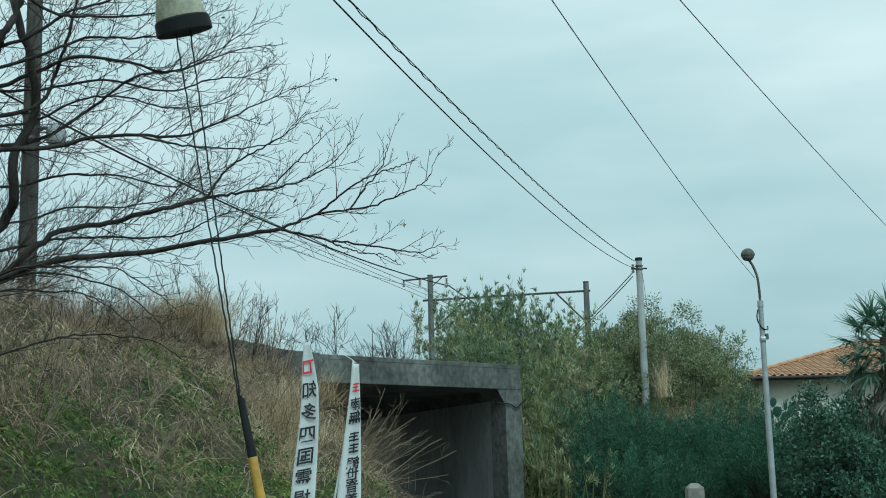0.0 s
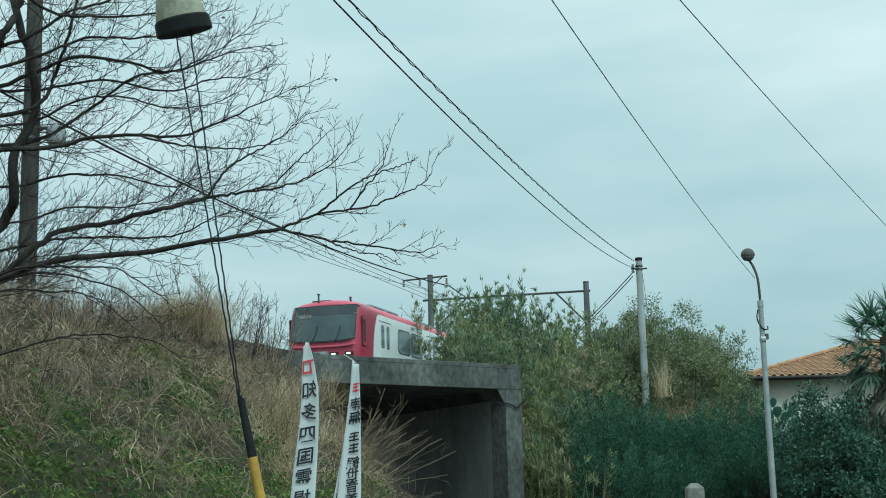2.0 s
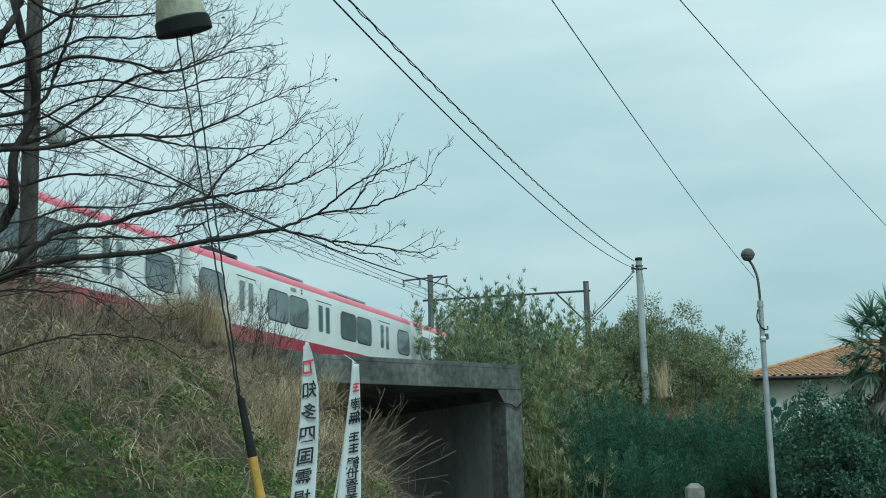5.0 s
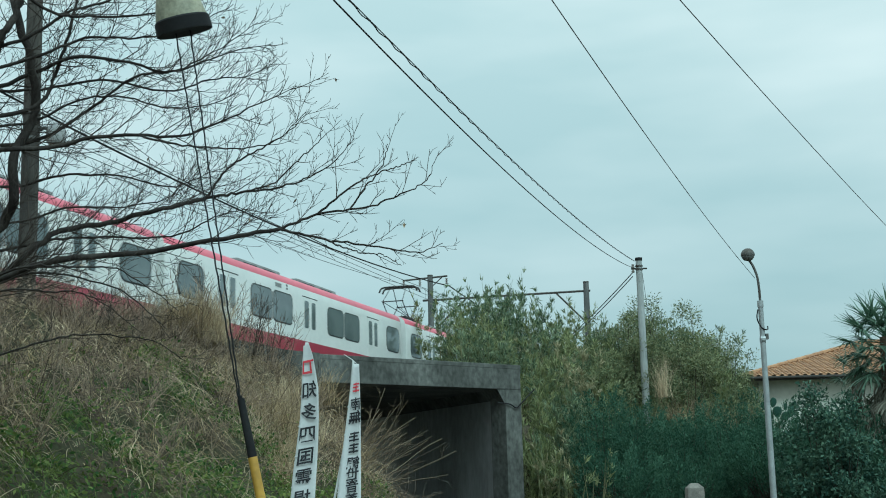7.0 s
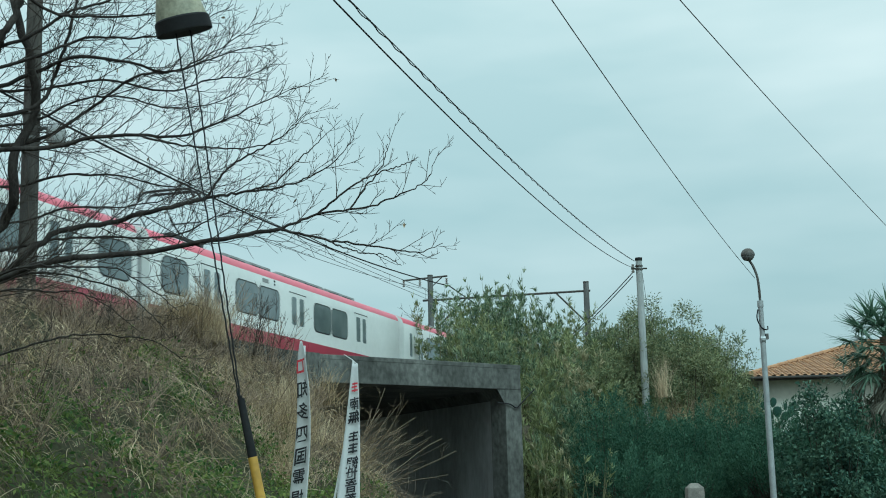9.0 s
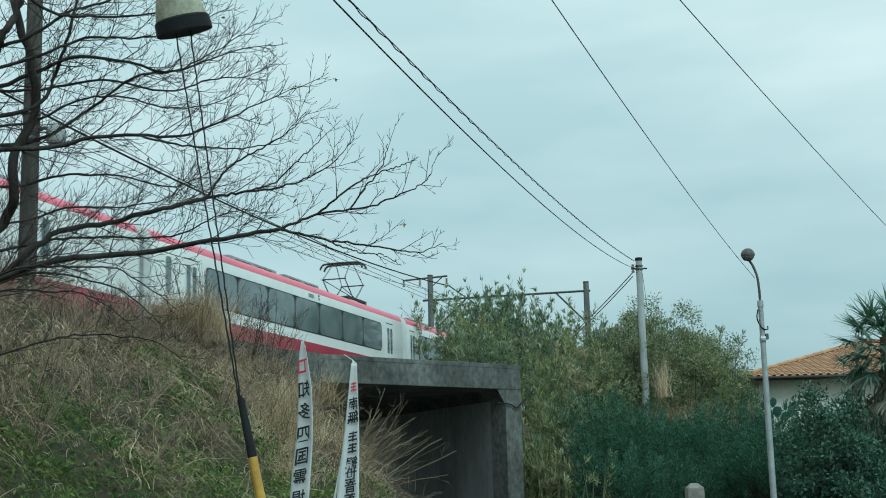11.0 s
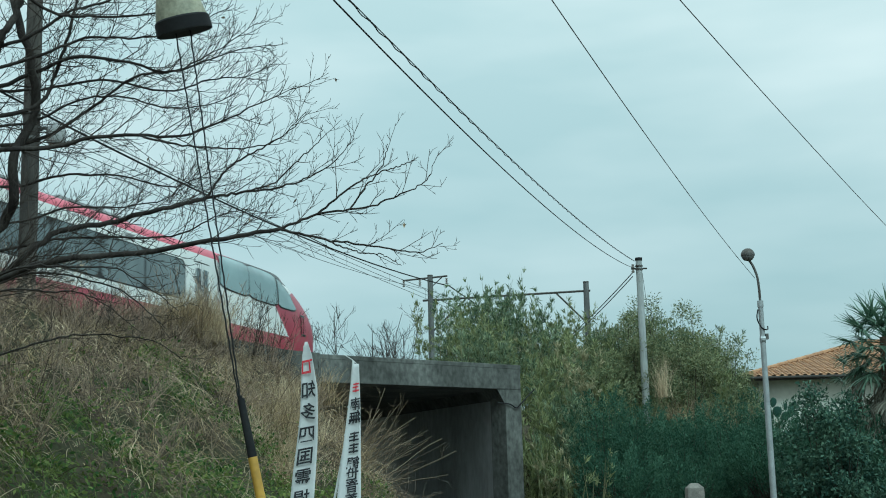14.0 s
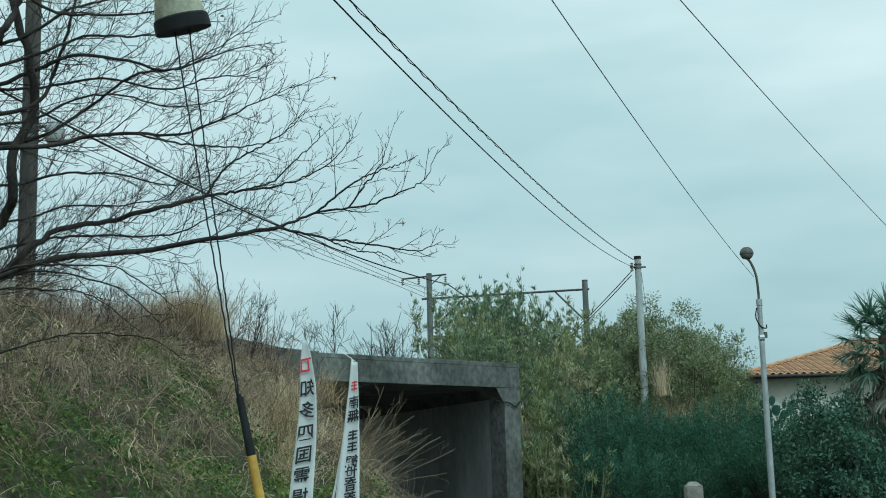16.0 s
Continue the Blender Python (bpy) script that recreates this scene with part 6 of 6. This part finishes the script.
def prickly_pear():
    """Flat oval pads on a short trunk, before the house wall."""
    rng = np.random.default_rng(77)
    t = thing("prickly_pear", "tall prickly pear cactus with flat dark green pads", "cactus", (10.35, 41.2, 0))
    s = Soup()
    s.tube([(0, 0, -0.1), (0.03, 0, 1.6), (0, 0, 3.0)], [0.10, 0.08, 0.06], 8)
    part("trunk", s, FIBRE, t, smooth=True)
    for x, z, r, lean in ((-0.22, 3.25, 0.17, -0.5), (0.0, 3.32, 0.18, 0.1), (0.24, 3.18, 0.16, 0.7), (-0.36, 3.52, 0.15, -0.3), (-0.10, 3.62, 0.16, 0.2), (-0.30, 3.80, 0.13, -0.1),
                          (0.42, 3.36, 0.14, 0.6), (0.30, 3.48, 0.12, 0.1), (0.55, 3.52, 0.11, 0.2)):
        s = Soup()
        s.lathe([(0.02, -1.0), (0.45, -0.82), (0.85, -0.3), (1.0, 0.2), (0.85, 0.68), (0.45, 0.94), (0.02, 1.0)], 14)
        m = Matrix.Translation((x, rng.uniform(-0.1, 0.1), z)) @ Matrix.Rotation(lean, 4, "Y") @ Matrix.Rotation(rng.uniform(-0.7, 0.7), 4, "Z") @ Matrix.Diagonal((r * 0.8, 0.028, r, 1))
        s.v = [tuple(m @ Vector(p)) for p in s.v]
        part("pad", s, LEAF_B, t, smooth=True)


# ------------------------------------------------------------------ house
def house():
    x0, x1, y0, y1 = 12.08, 27.98, 52.5, 66.4
    t = thing("house", "cream stucco house with an orange clay tile roof", "house", (0, 0, 0))
    s = Soup()
    s.box((x0 + 0.35, y0 + 0.35, 0), (x1 - 0.35, y1 - 0.35, 5.20))
    part("wall", s, STUCCO, t, "smooth cream stucco wall")
    s = Soup()
    ex0, ex1, ey0, ey1, ze = x0 - 0.35, x1 + 0.35, y0 - 0.35, y1 + 0.35, 5.22
    rise, run = 0.265, (ey1 - ey0) / 2
    zr = ze + rise * run
    ym = (ey0 + ey1) / 2
    s.add([(ex0, ey0, ze), (ex1, ey0, ze), (ex1, ey1, ze), (ex0, ey1, ze), (ex0 + run, ym, zr), (ex1 - run, ym, zr)],
          [(0, 1, 5, 4), (1, 2, 5), (2, 3, 4, 5), (3, 0, 4), (3, 2, 1, 0)])
    roof = part("roof", s, TILE, t, "hipped roof of weathered orange clay tiles")
    s = Soup()
    s.box((ex0 - 0.02, ey0 - 0.04, ze - 0.16), (ex1 + 0.02, ey0 + 0.04, ze + 0.01))
    s.box((ex0 - 0.04, ey0 + 0.04, ze - 0.16), (ex0 + 0.04, ey1, ze + 0.01))
    part("fascia", s, DARKWOOD, t, "dark eaves board")
    s = Soup()
    s.box((ex0 + 0.04, ey0 + 0.045, ze - 0.05), (ex1, y0 + 0.34, ze - 0.02))
    part("soffit", s, STUCCO, t)
    s = Soup()
    s.tube([(ex0 - 0.05, ey0 - 0.10, ze - 0.05), (ex1, ey0 - 0.10, ze - 0.05)], 0.055, 8)
    part("gutter", s, DARKWOOD, t)
    s = Soup()
    s.tube([(x0 + 0.5, y0 + 0.28, 0.0), (x0 + 0.5, y0 + 0.28, ze - 0.2)], 0.04, 8)
    part("downpipe", s, BELLOWS, t)
    # hip and eave caps
    for a, b in (((ex0, ey0, ze + 0.05), (ex0 + run, ym, zr + 0.07)), ((ex0 + run, ym, zr + 0.07), (ex1 - run, ym, zr + 0.07))):
        n = 14
        for k in range(n):
            p, q = Vector(a).lerp(Vector(b), k / n), Vector(a).lerp(Vector(b), (k + 1.1) / n)
            s = Soup()
            s.tube([p, q], [0.10, 0.085], 8)
            part("ridge_tile", s, TILE, roof)
    # barrel tiles of the front slope, eave to ridge
    me = None
    rows, pitch = 24, 0.31
    length = run * math.sqrt(1 + rise * rise) / rows
    tilt = math.atan(rise)
    for r in range(rows):
        for c in range(23):
            x = ex0 + 0.12 + c * pitch
            f = (r + 0.5) / rows
            if x < ex0 + f * run - 0.05 or x > ex1:
                continue
            if me is None:
                s = Soup()
                v, f_ = [], []
                for k in range(7):
                    a = math.pi * k / 6
                    for yy in (-0.54, 0.54):
                        rad = 0.085 if yy < 0 else 0.07
                        v.append((-rad * math.cos(a), yy * length, 0.065 * math.sin(a) + 0.012 - yy * 0.02))
                for k in range(6):
                    f_.append((2 * k, 2 * k + 1, 2 * k + 3, 2 * k + 2))
                s.add(v, f_)
                s.add([(0.07, -0.54 * length, 0.022), (pitch - 0.07, -0.54 * length, 0.022), (pitch - 0.07, 0.54 * length, 0.006), (0.07, 0.54 * length, 0.006)], [(0, 1, 2, 3)])
                ob = part("tile", s, TILE, roof, smooth=True)
                me = ob.data
            else:
                ob = new("tile", me)
                ob.parent = roof
            y = ey0 + f * run
            ob.matrix_basis = Matrix.Translation((x, y, ze + f * run * rise + 0.004)) @ Matrix.Rotation(tilt, 4, "X")


# ------------------------------------------------------------------ banners, stay wire, post
def glyph(text, size):
    """Faces of a character in the built-in font, centred, as arrays."""
    cu = bpy.data.curves.new("glyph", "FONT")
    cu.body, cu.size, cu.align_x, cu.align_y = text, size, "CENTER", "CENTER"
    cu.resolution_u = 2
    cu.offset = 0.003
    ob = new("glyph", cu)
    bpy.context.view_layer.update()
    me = bpy.data.meshes.new_from_object(ob.evaluated_get(bpy.context.evaluated_depsgraph_get()))
    v = [tuple(p.co) for p in me.vertices]
    f = [tuple(p.vertices) for p in me.polygons]
    bpy.data.objects.remove(ob)
    bpy.data.curves.remove(cu)
    bpy.data.meshes.remove(me)
    return v, f


def nobori(x, y, top, shape, rows, size, lean, pole, label):
    """A tall white banner on a pole; the print is seen from behind, mirrored. The cloth hangs from its left edge."""
    t = thing("banner", label, "banner", (x, y, 0), "white temple banners")
    if pole:
        s = Soup()
        s.tube([(0.02, 0.05, top - 0.02), (-0.05, 0.05, top - 0.75), (-0.20, 0.05, top - 1.5), (-0.52, 0.05, 0.0)], 0.014, 8)
        part("pole", s, PLASTIC_W, t, "white plastic banner pole", smooth=True)
        s = Soup()
        s.tube([(-0.09, 0.05, top + 0.06), (0.0, 0.05, top), (0.055, 0.05, top - 0.05)], 0.005, 6)
        part("crossbar", s, PLASTIC_W, t)
    else:
        s = Soup()
        s.tube([(0.0, 0.07, top + 0.0), (-0.02, 0.07, top - 0.9), (-0.06, 0.07, 0.0)], 0.014, 8)
        part("pole", s, PLASTIC_W, t, smooth=True)
    for k in range(5):
        z = top - 0.22 - 0.32 * k
        s = Soup()
        e = np.interp(z, [p[0] for p in reversed(shape)], [p[1] for p in reversed(shape)])
        px = np.interp(top - z, (0, 0.75, 1.5, top), (0.02, -0.05, -0.20, -0.52)) if pole else -0.02
        s.tube([(px, 0.05, z), (e - 0.004, 0.0, z - 0.01)], 0.008, 6)
        part("tie_loop", s, CLOTH, t)
    s = Soup()
    cols, nr = 8, 40

    def surf(u, z):
        zz = [p[0] for p in reversed(shape)]
        a = np.interp(z, zz, [p[1] for p in reversed(shape)])
        b = np.interp(z, zz, [p[2] for p in reversed(shape)])
        bow = 0.018 * math.sin(math.pi * u) * min(1, (b - a) / 0.2) + 0.012 * math.sin(z * 4)
        return Vector((a + (b - a) * u, bow, z))
    pivot = Vector((shape[-1][1], 0.0, 0.0))
    for i in range(nr + 1):
        z = shape[0][0] + (shape[-1][0] - shape[0][0]) * i / nr
        for j in range(cols + 1):
            s.v.append(tuple(surf(j / cols, z) - pivot))
    for i in range(nr):
        for j in range(cols):
            k = i * (cols + 1) + j
            s.f.append((k, k + 1, k + cols + 2, k + cols + 1))
            s.m.append(0)
    cloth = part("cloth", s, CLOTH, t, smooth=True)
    so = cloth.modifiers.new("hem", "SOLIDIFY")
    so.thickness = 0.002
    cloth.location = pivot
    for text, z, mat in rows:
        s = Soup()
        if text == "|":
            # writing that cannot be read
            v, f = [], []
            for a, b, c, d in ((-0.40, -0.36, 0.40, -0.22), (-0.32, -0.05, 0.42, 0.08), (-0.42, 0.20, 0.36, 0.34), (-0.08, -0.42, 0.06, 0.40)):
                o = len(v)
                v += [(a * size, b * size, 0), (c * size, b * size, 0), (c * size, d * size, 0), (a * size, d * size, 0)]
                f.append((o, o + 1, o + 2, o + 3))
        elif text == "#":
            v, f = [], []
            for a, b, c, d in ((-0.5, -0.5, 0.35, -0.36), (-0.5, 0.20, 0.35, 0.34), (-0.5, -0.36, -0.36, 0.20), (0.20, -0.36, 0.35, 0.20), (0.36, 0.22, 0.7, 0.34)):
                o = len(v)
                v += [(a * size, b * size, 0), (c * size, b * size, 0), (c * size, d * size, 0), (a * size, d * size, 0)]
                f.append((o, o + 1, o + 2, o + 3))
        else:
            v, f = glyph(text, size * 1.12)
        zz = [p[0] for p in reversed(shape)]
        a = np.interp(z, zz, [p[1] for p in reversed(shape)])
        b = np.interp(z, zz, [p[2] for p in reversed(shape)])
        w = b - a
        pts = []
        for gx, gy, _ in v:
            u = lean + (gx if text in "#" else -gx) / w * min(1.0, w / (size * 1.25))
            p = surf(min(max(u, 0.01), 0.99), z + gy + (u - 0.5) * w * 0.16)
            pts.append(p - pivot + Vector((0, -0.02, 0)))
        s.add(pts, f)
        part("printed_character", s, mat, cloth)
    return cloth, pivot


def banners():
    first, p1 = nobori(-1.53, 14.0, 2.97,
                       [(3.0, 0.02, 0.05), (2.93, 0.005, 0.075), (2.85, -0.01, 0.10), (2.7, -0.02, 0.125), (2.5, -0.025, 0.155), (2.2, -0.045, 0.155), (1.9, -0.085, 0.145), (1.6, -0.125, 0.125), (1.2, -0.165, 0.10)],
                       [("#", 2.745, INK_RED), ("知", 2.475, INK), ("多", 2.24, INK), ("四", 2.005, INK), ("国", 1.775, INK), ("霊", 1.555, INK), ("場", 1.33, INK)],
                       0.17, 0.46, False, "weathered white temple banner with mirrored black characters")
    second, p2 = nobori(-1.09, 15.0, 2.90,
                        [(2.84, 0.018, 0.088), (2.5, -0.025, 0.094), (2.2, -0.068, 0.095), (1.9, -0.11, 0.093), (1.6, -0.15, 0.090), (1.3, -0.187, 0.088), (1.1, -0.21, 0.085)],
                        [("|", 2.57, INK_RED), ("南", 2.37, INK), ("無", 2.22, INK), ("|", 2.01, INK), ("|", 1.88, INK), ("観", 1.70, INK), ("世", 1.57, INK), ("音", 1.44, INK), ("菩", 1.29, INK)],
                        0.135, 0.60, True, "narrow white temple banner on a bent plastic pole")
    return (first, p1), (second, p2)


def stay_wire():
    t = thing("stay_wire_assembly", "twin stay wires with yellow and black guard sleeve", "stay wire", (-0.95, 8.0, 0))
    o = Vector((-0.95, 8.0, 0))
    a, b = Vector((-1.262, 8.0, 2.02)), Vector((-1.19, 8.0, 1.665))
    c = a + (b - a) * (2.02 / 0.355)
    s = Soup()
    s.tube([a - o, b - o], [0.023, 0.028], 16)
    s.tube([a - o + Vector((-0.004, 0, 0.02)), a - o], 0.012, 8)
    part("upper_sleeve", s, BLACKP, t, "black upper sleeve", smooth=True)
    s = Soup()
    s.tube([b - o, c - o], [0.029, 0.034], 16)
    part("lower_sleeve", s, YELLOW, t, "scuffed yellow lower sleeve", smooth=True)
    for dx, top in ((-0.012, (-1.742, 8.3, 4.46)), (0.012, (-1.645, 8.3, 4.46))):
        top = Vector(top)
        up = top + (top - a) * 0.9
        s = Soup()
        n = 90
        pts = []
        for k in range(n + 1):
            p = (a + Vector((dx * 0.3, 0, -0.05))).lerp(top, k / 60) if k <= 60 else top.lerp(up, (k - 60) / 30)
            p = p + Vector((math.cos(k * 1.9), math.sin(k * 1.9), 0)) * 0.0024
            pts.append(p - o)
        s.tube(pts, 0.0056, 6)
        part("strand", s, WIRE, t)
    # bell-shaped climbing guard on the strands
    tilt = Matrix.Translation(Vector((-1.685, 8.3, 4.485)) - o) @ Matrix.Rotation(radians(-12), 4, "Y") @ Matrix.Rotation(radians(13), 4, "X")
    for nm, prof, mt, lb in (("bell", [(0.178, 0.075), (0.168, 0.12), (0.15, 0.20), (0.115, 0.31), (0.085, 0.38), (0.055, 0.45), (0.05, 0.55), (0.0, 0.55)], CREAM, "stained cream bell cover"),
                             ("skirt", [(0.0, 0.012), (0.178, 0.0), (0.188, 0.0), (0.188, 0.02), (0.184, 0.085), (0.17, 0.10), (0.0, 0.10)], BLACKP, "ragged black skirt")):
        s = Soup()
        s.lathe(prof, 28)
        s.v = [tuple(tilt @ Vector(p)) for p in s.v]
        part(nm, s, mt, t, lb, smooth=True)


def stone_post():
    t = thing("stone_post", "short pale granite marker post by the road", "post", (4.07, 22.0, 0))
    s = Soup()
    s.box((-0.14, -0.14, 0), (0.14, 0.14, 1.26))
    s.add([(-0.14, -0.14, 1.26), (0.14, -0.14, 1.26), (0.14, 0.14, 1.26), (-0.14, 0.14, 1.26), (-0.06, -0.06, 1.335), (0.06, -0.06, 1.335), (0.06, 0.06, 1.335), (-0.06, 0.06, 1.335)],
          [(0, 1, 5, 4), (1, 2, 6, 5), (2, 3, 7, 6), (3, 0, 4, 7), (4, 5, 6, 7)])
    part("shaft", s, STONE, t, bevel=0.02)


# ------------------------------------------------------------------ assembly
ground()
embankments()
underpass()
track()
TRAIN = build_train()
catenary_gantry(21.45, "grey concrete catenary gantry over the railway")
overhead_line()
utility_pole_far()
street_lamp()
old_pole()
street_cables()
stay_wire()
stone_post()
house()
prickly_pear()
palm(11.15, 33.0, 4.78, 34, 30, 1.05, 8)
palm(10.75, 34.3, 4.0, 8, 22, 0.7, 9)
bare_tree()
shrubs()
tufts()
brush()
plumes()
woods()
grasses()
BANNERS = banners()


# ------------------------------------------------------------------ what moves
def motions():
    rows = []
    for k in range(17):
        t = float(k)
        run = 9.8311 * (t - 7) - 0.08224 * (t - 7) ** 2 / 2
        p = TRACK0 - ALONG * run
        rows.append((t, pose(p.x, p.y, RAIL_Z, 0, 0, 90 - math.degrees(AZ))))
    walk(TRAIN, rows)
    # the cloths swing a little about their tied edge
    for (cloth, at), swing in zip(BANNERS, (((0, 0), (7.3, 0), (8.1, -25), (9.0, -39), (10.2, -36), (11.5, -28), (12.5, -16), (13.5, -14), (14.5, -6), (16, -10)),
                                            ((0, 0), (7.3, 2), (8.1, 8), (9.0, -12), (11.5, -18), (12.5, -10), (14.5, 0), (16, -6)))):
        walk(cloth, [(t, pose(at.x, at.y, at.z, 0, 0, a)) for t, a in swing])


motions()
